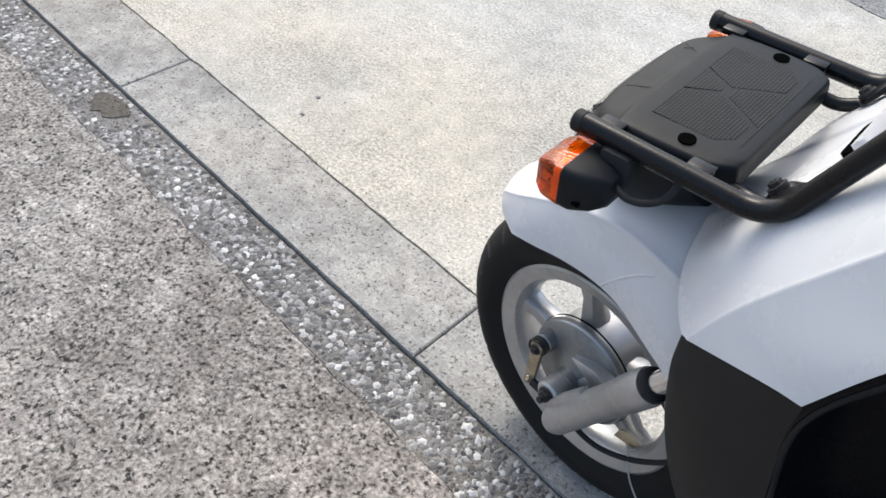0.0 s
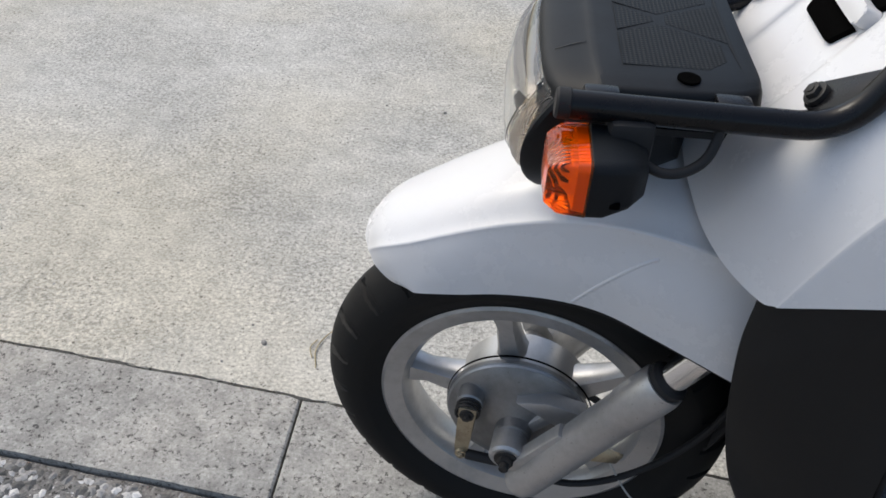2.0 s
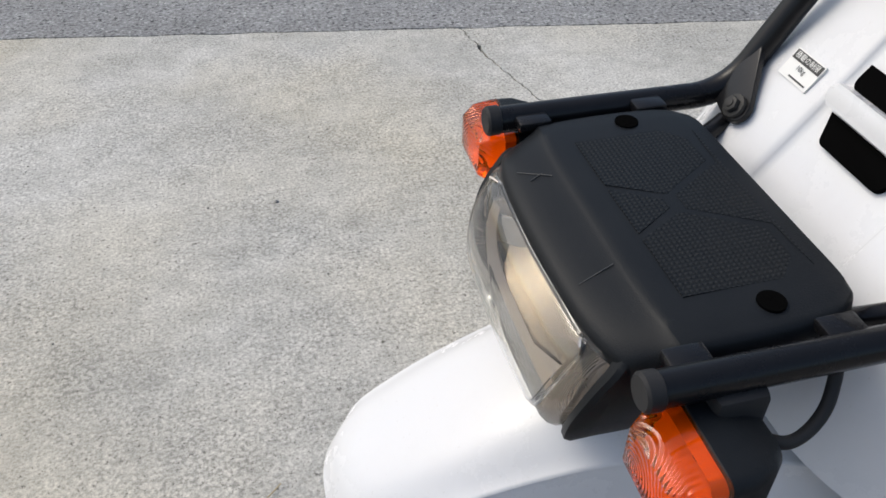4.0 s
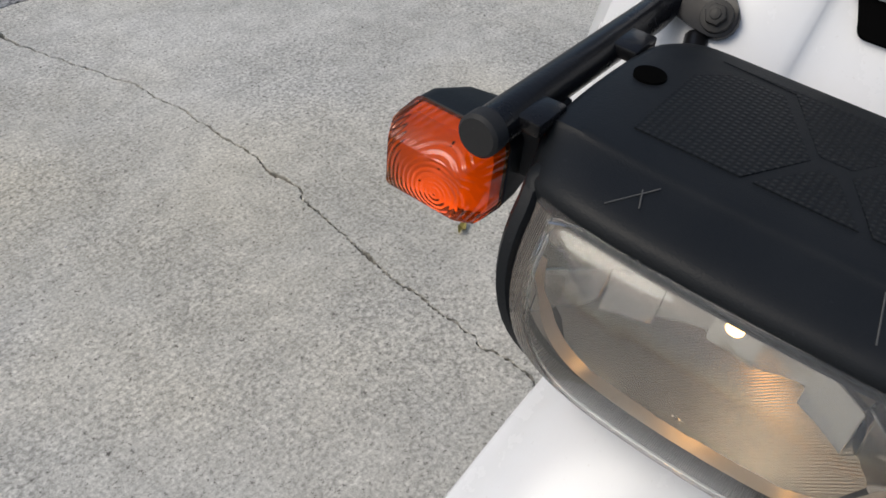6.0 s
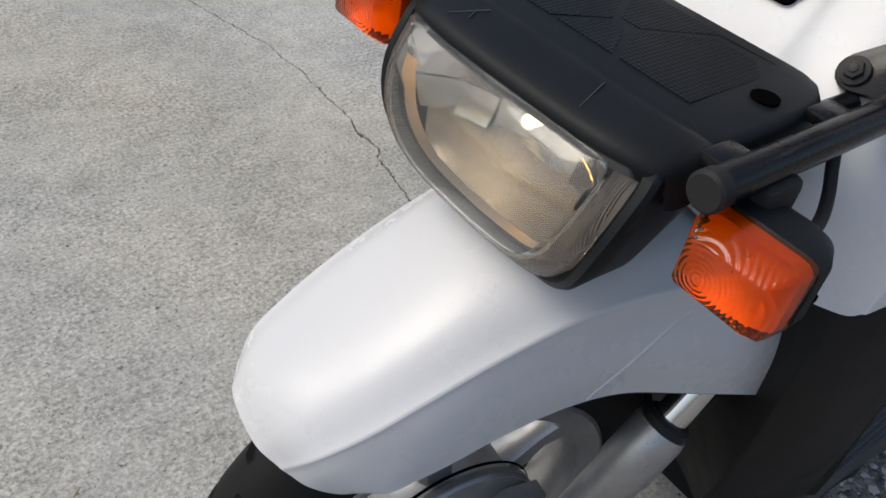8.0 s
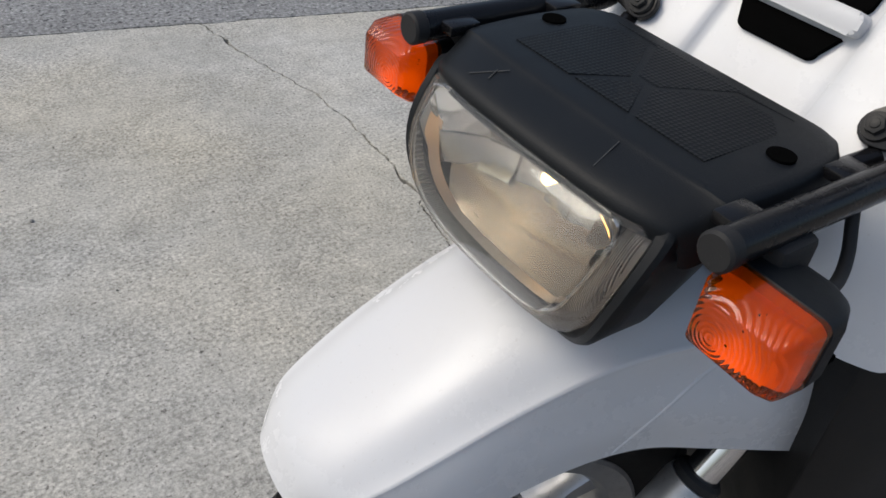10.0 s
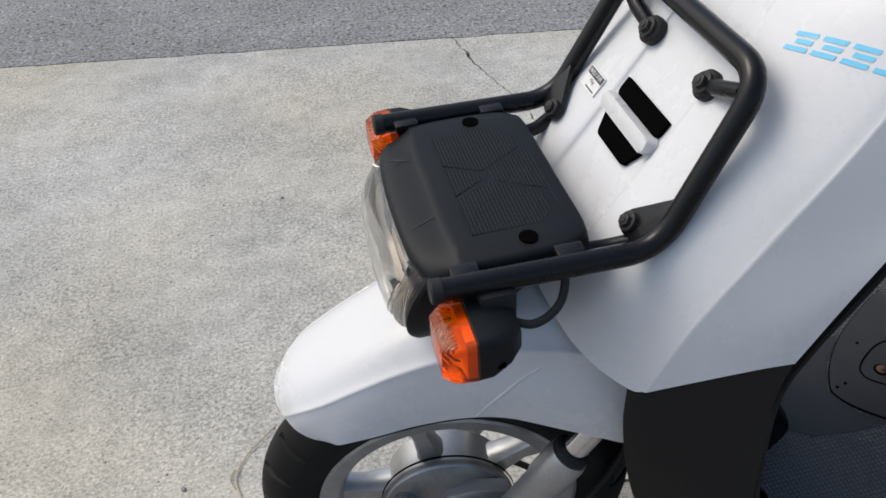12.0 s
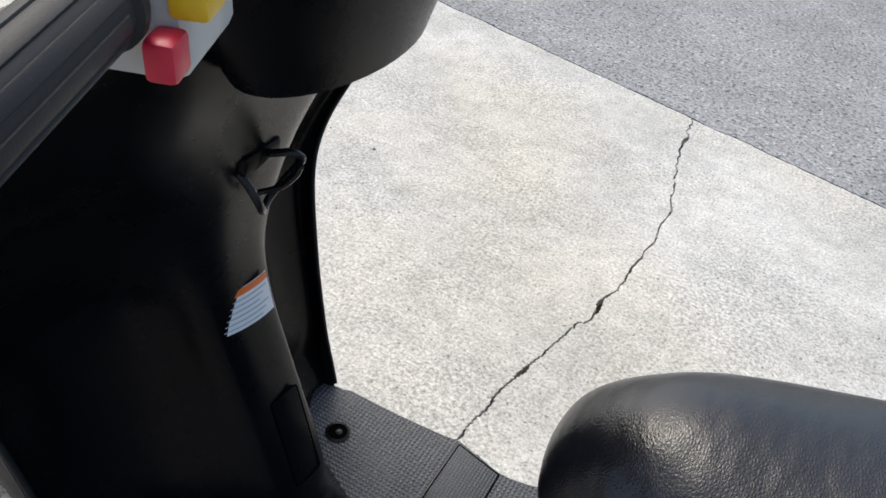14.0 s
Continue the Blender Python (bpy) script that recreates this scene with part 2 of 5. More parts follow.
def part(name, bm, mat, parent, label="", smooth=True):
    """Links a bmesh as one mesh object under a thing or a part."""
    me = bpy.data.meshes.new(name)
    bmesh.ops.recalc_face_normals(bm, faces=bm.faces[:])
    bm.to_mesh(me)
    bm.free()
    return finish(name, me, mat, parent, label, smooth)


def spline(points, n):
    """A Catmull-Rom curve through points, n samples between neighbours."""
    p = np.array(points, float)
    p = np.vstack([2 * p[0] - p[1], p, 2 * p[-1] - p[-2]])
    out = []
    for i in range(1, len(p) - 2):
        for k in range(n):
            t = k / n
            a, b, c, d = p[i - 1:i + 3]
            out.append(0.5 * (2 * b + (c - a) * t + (2 * a - 5 * b + 4 * c - d) * t ** 2 + (3 * b - a - 3 * c + d) * t ** 3))
    out.append(p[-2])
    return np.array(out)


def sheet(rows, thick=0.0, close=False, bm=None):
    """A surface through a grid of points, with a back face thick metres behind it."""
    bm = bm or bmesh.new()
    g = np.array(rows, float)
    nr, nc = g.shape[:2]

    def add(arr):
        return [[bm.verts.new(arr[i, j]) for j in range(nc)] for i in range(nr)]
    du = np.gradient(g, axis=1)
    dv = np.gradient(g, axis=0)
    nrm = np.cross(du, dv)
    nrm /= np.linalg.norm(nrm, axis=2, keepdims=True) + 1e-9
    top = add(g)
    lim = nc if close else nc - 1
    for i in range(nr - 1):
        for j in range(lim):
            k = (j + 1) % nc
            bm.faces.new((top[i][j], top[i][k], top[i + 1][k], top[i + 1][j]))
    if thick:
        low = add(g - nrm * thick)
        for i in range(nr - 1):
            for j in range(lim):
                k = (j + 1) % nc
                bm.faces.new((low[i][j], low[i + 1][j], low[i + 1][k], low[i][k]))
        for i in range(nr - 1):
            if not close:
                bm.faces.new((top[i][0], top[i + 1][0], low[i + 1][0], low[i][0]))
                bm.faces.new((top[i][-1], low[i][-1], low[i + 1][-1], top[i + 1][-1]))
        for j in range(lim):
            k = (j + 1) % nc
            bm.faces.new((top[0][j], low[0][j], low[0][k], top[0][k]))
            bm.faces.new((top[-1][j], top[-1][k], low[-1][k], low[-1][j]))
    return bm


def mirror_half(half):
    """Full cross rows from half rows that start on the middle line."""
    half = np.array(half, float)
    other = half[:, :0:-1].copy()
    other[..., 1] *= -1
    return np.concatenate([other, half], axis=1)


def patch(keys, nu, nv):
    """Smooth grid through a coarse grid of points."""
    rows = np.array([spline(r, nu) for r in keys])
    return np.array([spline(rows[:, j], nv) for j in range(rows.shape[1])]).transpose(1, 0, 2)


def tube(points, r, bm=None, segs=12, cap=True, taper=None):
    bm = bm or bmesh.new()
    pts = [Vector(p) for p in points]
    ref = Vector((0.13, 0.31, 0.94))
    rings = []
    for i, p in enumerate(pts):
        d = (pts[min(i + 1, len(pts) - 1)] - pts[max(i - 1, 0)]).normalized()
        ref = (ref - d * ref.dot(d)).normalized()
        e = d.cross(ref)
        rad = r if taper is None else r * taper[i]
        rings.append([bm.verts.new(p + (ref * math.cos(a) + e * math.sin(a)) * rad) for a in (2 * math.pi * k / segs for k in range(segs))])
    for a, b in zip(rings, rings[1:]):
        for k in range(segs):
            bm.faces.new((a[k], a[(k + 1) % segs], b[(k + 1) % segs], b[k]))
    if cap:
        bm.faces.new(rings[0][::-1])
        bm.faces.new(rings[-1])
    return bm


def rounded(points, radius, n=6):
    """A polyline whose corners are turned into bends."""
    pts = [Vector(p) for p in points]
    out = [pts[0]]
    for a, b, c in zip(pts, pts[1:], pts[2:]):
        u, v = (a - b), (c - b)
        k = min(radius, u.length * 0.45, v.length * 0.45)
        p, q = b + u.normalized() * k, b + v.normalized() * k
        out += [p.lerp(b, t).lerp(b.lerp(q, t), t) for t in (i / n for i in range(n + 1))]
    out.append(pts[-1])
    return out


def lathe(profile, centre, bm=None, segs=48, close=False):
    """Turns (radius, y) points about the y axis through centre."""
    bm = bm or bmesh.new()
    cx, cy, cz = centre
    rings = [[bm.verts.new((cx + r * math.cos(a), cy + y, cz + r * math.sin(a))) for a in (2 * math.pi * k / segs for k in range(segs))] for r, y in profile]
    pairs = list(zip(rings, rings[1:])) + ([(rings[-1], rings[0])] if close else [])
    for a, b in pairs:
        for k in range(segs):
            bm.faces.new((a[k], a[(k + 1) % segs], b[(k + 1) % segs], b[k]))
    if not close:
        bm.faces.new(rings[0])
        bm.faces.new(rings[-1][::-1])
    return bm


def rod(p, q, r, bm=None, segs=16, bevel=0.15):
    """A round bar with softened ends."""
    p, q = Vector(p), Vector(q)
    d = (q - p).normalized()
    k = r * bevel
    return tube([p, p + d * k, q - d * k, q], r, bm, segs, True, [1 - bevel, 1, 1, 1 - bevel])


def block(centre, size, m=None, bevel=0.002, bm=None, segs=2):
    """A bevelled box."""
    b2 = bmesh.new()
    bmesh.ops.create_cube(b2, size=1.0)
    bmesh.ops.scale(b2, vec=size, verts=b2.verts)
    if bevel:
        bmesh.ops.bevel(b2, geom=b2.edges[:], offset=bevel, segments=segs, affect="EDGES", profile=0.5)
    bmesh.ops.transform(b2, matrix=Matrix.Translation(centre) @ (m or Matrix()), verts=b2.verts)
    return merge(bm, b2)


def merge(bm, b2):
    if bm is None:
        return b2
    me = bpy.data.meshes.new("tmp")
    b2.to_mesh(me)
    b2.free()
    bm.from_mesh(me)
    bpy.data.meshes.remove(me)
    return bm


def prism(outline, z0, z1, bevel=0.0, m=None, segs=2):
    """An outline in x and y, drawn up from z0 to z1, its upper edge softened."""
    bm = bmesh.new()
    lo = [bm.verts.new((x, y, z0)) for x, y in outline]
    hi = [bm.verts.new((x, y, z1)) for x, y in outline]
    n = len(lo)
    bm.faces.new(lo[::-1])
    bm.faces.new(hi)
    for i in range(n):
        bm.faces.new((lo[i], lo[(i + 1) % n], hi[(i + 1) % n], hi[i]))
    if bevel:
        top = [e for e in bm.edges if all(v in hi for v in e.verts)]
        bmesh.ops.bevel(bm, geom=top, offset=bevel, segments=segs, affect="EDGES", profile=0.5)
    if m is not None:
        bmesh.ops.transform(bm, matrix=m, verts=bm.verts)
    return bm


def hexbolt(p, d, r, parent, mat, label="", name="bolt"):
    """A flanged hexagon bolt head at p that points along d."""
    m = Vector(d).normalized().to_track_quat("Z", "Y").to_matrix().to_4x4()
    m.translation = p
    bm = prism([(r * math.cos(a), r * math.sin(a)) for a in (math.pi / 3 * k for k in range(6))], 0.0, r * 0.9, r * 0.12)
    b2 = prism([(1.45 * r * math.cos(a), 1.45 * r * math.sin(a)) for a in (math.pi / 10 * k for k in range(20))], -r * 0.4, r * 0.25, r * 0.1)
    b3 = prism([(0.5 * r * math.cos(a), 0.5 * r * math.sin(a)) for a in (math.pi / 8 * k for k in range(16))], r * 0.85, r * 1.05, r * 0.05)
    merge(bm, b2)
    merge(bm, b3)
    bmesh.ops.transform(bm, matrix=m, verts=bm.verts)
    return part(name, bm, mat, parent, label)


def frame_on(p, normal, up=(0, 0, 1)):
    """Axes of a small flat thing at p: x across, y up, z out along normal."""
    n = Vector(normal).normalized()
    x = Vector(up).cross(n).normalized()
    y = n.cross(x)
    m = Matrix((x, y, n)).transposed().to_4x4()
    m.translation = p
    return m

# ---- ground ----


def wavy(x0, x1, f, amp, step, seed):
    """A ragged line y = f(x) between x0 and x1."""
    pts = []
    n = int(abs(x1 - x0) / step)
    for i in range(n + 1):
        x = x0 + (x1 - x0) * i / n
        a = amp * (noise.noise((x * 9, seed, 0)) + 0.6 * noise.noise((x * 41, seed, 3)) + 0.35 * noise.noise((x * 120, seed, 7)))
        pts.append((x, f(x) + a))
    return pts


def slab(name, outline, z, mat, label, depth=0.05, bevel=0.003, category="ground"):
    bm = prism(outline, z - depth, z, bevel, segs=1)
    bmesh.ops.triangulate(bm, faces=[f for f in bm.faces if len(f.verts) > 4])
    return tagged(part(name, bm, mat, None, smooth=False), label, category, kind="structure")


def pad_edge(x): return 0.138 - 0.104 * x
def gutter_edge(x): return -0.054 - 0.090 * x
def bed_edge(x): return -0.182 - 0.083 * x
def road_edge(x): return 2.038 - 0.198 * x


bm = bmesh.new()
bmesh.ops.create_grid(bm, x_segments=2, y_segments=2, size=600)
bmesh.ops.translate(bm, verts=bm.verts, vec=(0, 0, -0.022))
tagged(part("ground", bm, M_SOIL, None, smooth=False), "dark soil and dirt filling the joints", "ground", kind="structure")

CRACK = spline([(0.443, 1.945), (0.450, 1.88), (0.489, 1.614), (0.538, 1.42), (0.543, 1.153), (0.529, 0.945), (0.495, 0.779), (0.474, 0.662), (0.457, 0.539), (0.447, 0.40), (0.43, 0.25), (0.42, 0.102)], 30)


def crack_side(sign):
    out = []
    for i, (x, y) in enumerate(CRACK):
        wob = 0.014 * noise.noise((y * 14, 2, 0)) + 0.010 * noise.noise((y * 45, 5, 0)) + 0.005 * noise.noise((y * 120, 7, 0))
        wide = 0.0027 + 0.0028 * max(0, noise.noise((y * 6, 9, 1))) + 0.0022 * noise.noise((y * 60, sign, 1))
        for yy, extra in ((0.945, 0.004), (0.662, 0.004), (1.80, 0.003)):
            wide += extra * math.exp(-((y - yy) / 0.018) ** 2)
        out.append((x + wob + sign * max(0.0011, wide), y))
    out[0] = (out[0][0], road_edge(out[0][0]) - 0.006)
    out[-1] = (out[-1][0], pad_edge(out[-1][0]) + 0.006)
    return out


left, right = crack_side(-1), crack_side(1)
south = wavy(-30, -2.6, pad_edge, 0.004, 1.0, 4)[:-1] + wavy(-2.6, left[-1][0], lambda x: pad_edge(x) + 0.006, 0.0055, 0.012, 4)
north = wavy(left[0][0], -3.0, lambda x: road_edge(x) - 0.006, 0.008, 0.02, 6)[1:] + wavy(-3.0, -30, road_edge, 0.01, 1.0, 6)[1:]
slab("pavement", south[:-1] + left[::-1] + north, 0.0, M_PAD, "pale sand-coloured brushed concrete driveway with grey stains", 0.02)
south = wavy(right[-1][0], 2.2, lambda x: pad_edge(x) + 0.006, 0.0055, 0.014, 4)[1:] + wavy(2.2, 30, pad_edge, 0.004, 1.0, 4)[1:]
north = wavy(30, 2.6, road_edge, 0.01, 1.0, 6)[:-1] + wavy(2.6, right[0][0], lambda x: road_edge(x) - 0.006, 0.008, 0.02, 6)
slab("pavement", right[::-1][:1] + south + north + right[1:-1], 0.0, M_PAD, "pale sand-coloured concrete driveway beyond a crack", 0.02)

xs = [-30, -15, -7, -3.75, -2.61, -1.468, -0.326, 0.816, 1.958, 3.1, 7, 15, 30]
for a, c in zip(xs, xs[1:]):
    j = 0.002
    st = 0.02 if c - a < 1.5 else 1.0
    near = wavy(a + j, c - j, lambda x: gutter_edge(x) + 0.002, 0.002, st, 8)
    far = wavy(c - j, a + j, lambda x: pad_edge(x) - 0.002, 0.005, st, 4)
    slab("kerb", near + far, 0.003, M_GUTTER, "grey concrete gutter block with dark joints", 0.024)
bed = wavy(-30, -3, bed_edge, 0.01, 1.0, 11)[:-1] + wavy(-3, 2.5, bed_edge, 0.010, 0.015, 11) + wavy(2.5, 30, bed_edge, 0.01, 1.0, 11)[1:]
far = wavy(30, 2.5, gutter_edge, 0.003, 1.0, 8)[:-1] + wavy(2.5, -3, lambda x: gutter_edge(x) - 0.003, 0.003, 0.02, 8) + wavy(-3, -30, gutter_edge, 0.003, 1.0, 8)[1:]
slab("pavement", bed + far, -0.007, M_BED, "exposed aggregate strip of pale and dark pebbles", 0.014)
near = [(-30, -30), (30, -30)] + [(x, y - 0.004) for x, y in bed[::-1]]
slab("pavement", near, -0.002, M_APRON, "worn brown-grey concrete apron with exposed grit", 0.018)
road = wavy(-30, -3, road_edge, 0.01, 1.0, 6)[:-1] + wavy(-3, 2.6, lambda x: road_edge(x) + 0.003, 0.008, 0.02, 6) + wavy(2.6, 30, road_edge, 0.01, 1.0, 6)[1:]
slab("road", road + [(30, 60), (-30, 60)], -0.001, M_ROAD, "grey coarse asphalt road surface", 0.018, 0.004, "road")


def chips(name, count, place, r0, r1, label, seed):
    """Many small angular stones joined into one mesh."""
    rnd = random.Random(seed)
    base = bmesh.new()
    bmesh.ops.create_icosphere(base, subdivisions=1, radius=1.0)
    vs = [tuple(v.co) for v in base.verts]
    fs = [[v.index for v in f.verts] for f in base.faces]
    base.free()
    verts, faces = [], []
    for _ in range(count):
        p = place(rnd)
        if p is None:
            continue
        r = r0 + (r1 - r0) * rnd.random() ** 2.2
        a, sx, sy = rnd.random() * 6.3, 0.75 + 0.6 * rnd.random(), 0.7 + 0.5 * rnd.random()
        ca, sa, n0 = math.cos(a), math.sin(a), len(verts)
        for x, y, z in vs:
            k = 0.8 + 0.4 * rnd.random()
            x, y, z = x * r * sx * k, y * r * sy * k, z * r * 0.62 * k
            verts.append((p[0] + x * ca - y * sa, p[1] + x * sa + y * ca, p[2] + z))
        faces += [[n0 + i for i in f] for f in fs]
    me = bpy.data.meshes.new(name)
    me.from_pydata(verts, [], faces)
    return tagged(finish(name, me, M_STONE, None, smooth=False), label, "gravel", kind="stuff")


def in_bed(rnd):
    x = -2.1 + 2.9 * rnd.random()
    a, c = bed_edge(x) + 0.004, gutter_edge(x) - 0.008
    y = a + (c - a) * rnd.random()
    if math.hypot((x + 1.42) / 0.10, (y - 0.005) / 0.045) < 1:
        return None
    return x, y, -0.0089


chips("pebbles", 11000, in_bed, 0.0024, 0.0092, "mixed pale and dark pebbles set in the strip", 3)


def on_pad(rnd):
    x, y = -1.5 + 3.2 * rnd.random(), 0.15 + 2.2 * rnd.random()
    return x, y, 0.0002


chips("grit", 260, on_pad, 0.0010, 0.0032, "scattered grit and tiny stones on the concrete", 8)
for sx_, sy_ in ((-1.10, 0.42), (-1.069, 0.341), (-0.192, 1.141), (-0.419, 0.287)):
    chips("pebble", 1, lambda rnd, p=(sx_, sy_, 0.002): p, 0.006, 0.0065, "small dark grey pebble on the concrete", int(sx_ * 1000) % 97)

patch_o = [(-1.425 + (0.046 + 0.030 * noise.noise((math.cos(a) * 2, math.sin(a) * 2, 4))) * 1.5 * math.cos(a), 0.022 + (0.038 + 0.026 * noise.noise((math.cos(a) * 3, math.sin(a) * 3, 8))) * math.sin(a)) for a in (2 * math.pi * k / 40 for k in range(40))]
slab("dirt_patch", patch_o, -0.0045, M_SOIL, "dark damp dirt caught in the pebble strip", 0.006, 0.002)

from mathutils import bvhtree

# ---- scooter: x runs to its tail, y to its right, z up ----
scooter = tagged(new("scooter"), "white delivery scooter with black front carrier parked on concrete", "scooter")
scooter.matrix_world = pose(0, 0.0144, 0, 0, 0, 1.0) @ pose(0, 0, 0, 2.3, 0, 0)
AX, AZ = 0.003, 0.249

# front wheel
RAD = 0.2425
SEG, prof = 720, []
for k in range(33):
    a = math.pi * (-0.60 + 1.20 * k / 32)
    prof.append((RAD - 0.041 + 0.041 * math.cos(a) + (0.004 * math.cos(a * 1.7) if abs(a) < 0.9 else 0), 0.045 * math.sin(a)))
prof = [(RAD - 0.073, -0.030)] + prof + [(RAD - 0.073, 0.030)]
verts, faces = [], []
for k in range(SEG):
    th = 2 * math.pi * k / SEG
    for j, (r, y) in enumerate(prof):
        d = 0.0
        if r > RAD - 0.026:
            side = 1 if y > 0 else -1
            ph = (th * 26 / (2 * math.pi) + (0.5 if side > 0 else 0) + abs(y) * 5) % 1.0
            if abs(ph - 0.5) < 0.085 and 0.007 < abs(y) < 0.043:
                d = 0.0055
        verts.append((AX + (r - d) * math.cos(th), y, AZ + (r - d) * math.sin(th)))
n = len(prof)
for k in range(SEG):
    for j in range(n - 1):
        a, b = k * n, ((k + 1) % SEG) * n
        faces.append((a + j, a + j + 1, b + j + 1, b + j))
me = bpy.data.meshes.new("tyre")
me.from_pydata(verts, [], faces)
C = (AX, 0, AZ)
rim = [(0.167, -0.034), (0.171, -0.032), (0.170, -0.028), (0.160, -0.026), (0.150, -0.022), (0.145, -0.012), (0.144, 0.012), (0.150, 0.022), (0.160, 0.026),
       (0.170, 0.028), (0.171, 0.032), (0.166, 0.034), (0.158, 0.031), (0.146, 0.027), (0.139, 0.014), (0.138, -0.014), (0.146, -0.027), (0.158, -0.031)]
wheel = part("front_wheel", lathe(rim, C, segs=96, close=True), M_ALLOY, scooter, "silver cast alloy wheel with five spokes")
finish("tyre", me, M_TYRE, wheel, "black road tyre with slanted tread grooves")
part("hub", lathe([(0.020, -0.030), (0.074, -0.029), (0.079, -0.024), (0.078, 0.024), (0.066, 0.034), (0.030, 0.040), (0.012, 0.042)], C), M_ALLOY, wheel, "cast alloy hub drum")
for k in range(5):
    th = math.radians(176 + 72 * k)
    e, f = Vector((math.cos(th), 0, math.sin(th))), Vector((-math.sin(th), 0, math.cos(th)))
    bm = bmesh.new()
    ring = []
    for s, w, h in ((0.070, 0.019, 0.021), (0.088, 0.015, 0.018), (0.118, 0.012, 0.015), (0.143, 0.017, 0.018)):
        q = Vector(C) + e * s
        ring.append([bm.verts.new(q + f * (w * a) + Vector((0, h * b, 0))) for a, b in ((-1, -0.5), (-0.7, -0.95), (0.7, -0.95), (1, -0.5), (1, 0.5), (0.7, 0.95), (-0.7, 0.95), (-1, 0.5))])
    for a, b in zip(ring, ring[1:]):
        for i in range(8):
            bm.faces.new((a[i], a[(i + 1) % 8], b[(i + 1) % 8], b[i]))
    part("spoke", bm, M_ALLOY, wheel)
part("valve", rod((AX - 0.05, 0, AZ - 0.135), (AX - 0.044, 0, AZ - 0.108), 0.004), M_RUBBER, wheel, "black rubber valve stem")

# brake on the left of the hub
brake = part("brake_panel", lathe([(0.080, -0.024), (0.087, -0.029), (0.087, -0.035), (0.083, -0.039), (0.058, -0.047), (0.034, -0.054), (0.022, -0.058), (0.020, -0.070), (0.010, -0.074)], C), M_CAST, scooter, "grey cast drum brake panel")
part("panel_seam", lathe([(0.0880, -0.0262), (0.0888, -0.0250), (0.0888, -0.0238), (0.0880, -0.0230)], C, segs=72, close=True), M_DARK, brake)
part("panel_rim", lathe([(0.0790, -0.0372), (0.0845, -0.0385), (0.0860, -0.0362), (0.0800, -0.0340)], C, segs=72, close=True), M_ALLOY, brake, "bright turned edge of the brake panel")
boss = rod((AX - 0.055, -0.034, AZ + 0.030), (AX - 0.055, -0.062, AZ + 0.030), 0.016)
rod((AX - 0.055, -0.060, AZ + 0.030), (AX - 0.055, -0.074, AZ + 0.030), 0.007, boss)
part("cam_boss", boss, M_CAST, brake)
part("return_spring", tube([(AX - 0.055 + 0.0135 * math.cos(a), -0.062 - 0.0008 * a, AZ + 0.030 + 0.0135 * math.sin(a)) for a in (k * 0.4 for k in range(42))], 0.0017, segs=6), M_BOLT, brake, "dark coil spring")
arm = prism([(-0.011, 0.012), (0.011, 0.012), (0.0085, -0.06), (0.006, -0.078), (-0.006, -0.078), (-0.0085, -0.06)], -0.003, 0.003, 0.001, frame_on((AX - 0.055, -0.072, AZ + 0.026), (0.0, -1, 0.0), (0.05, 0, 1)))
part("brake_arm", arm, M_ZINC, brake, "yellow zinc-plated steel brake arm")
hexbolt((AX - 0.055, -0.076, AZ + 0.028), (0, -1, 0), 0.006, brake, M_BOLT)
hexbolt((AX - 0.058, -0.077, AZ - 0.044), (0, -1, 0), 0.005, brake, M_ZINC, name="adjuster_nut")
part("cable_end", rod((AX - 0.052, -0.074, AZ - 0.046), (AX - 0.012, -0.074, AZ - 0.046), 0.0065), M_RUBBER, brake, "black rubber cable boot")
part("brake_cable", tube(spline([(AX - 0.012, -0.074, AZ - 0.046), (0.08, -0.072, AZ - 0.06), (0.16, -0.06, AZ - 0.015), (0.22, -0.05, AZ + 0.08), (0.24, -0.05, AZ + 0.22)], 8), 0.0042, segs=8), M_RUBBER, brake, "black cable sheath")
lug = prism([(-0.03, -0.012), (0.035, -0.018), (0.042, 0.02), (0.0, 0.012)], -0.010, 0.010, 0.003, frame_on((AX + 0.030, -0.052, AZ + 0.050), (0, -1, 0), (0.4, 0, 1)))
part("torque_lug", lug, M_ALLOY, brake)
part("brake_rib", block((AX + 0.02, -0.052, AZ + 0.01), (0.016, 0.016, 0.07), Matrix.Rotation(radians(38), 4, "Y"), 0.004), M_ALLOY, brake)

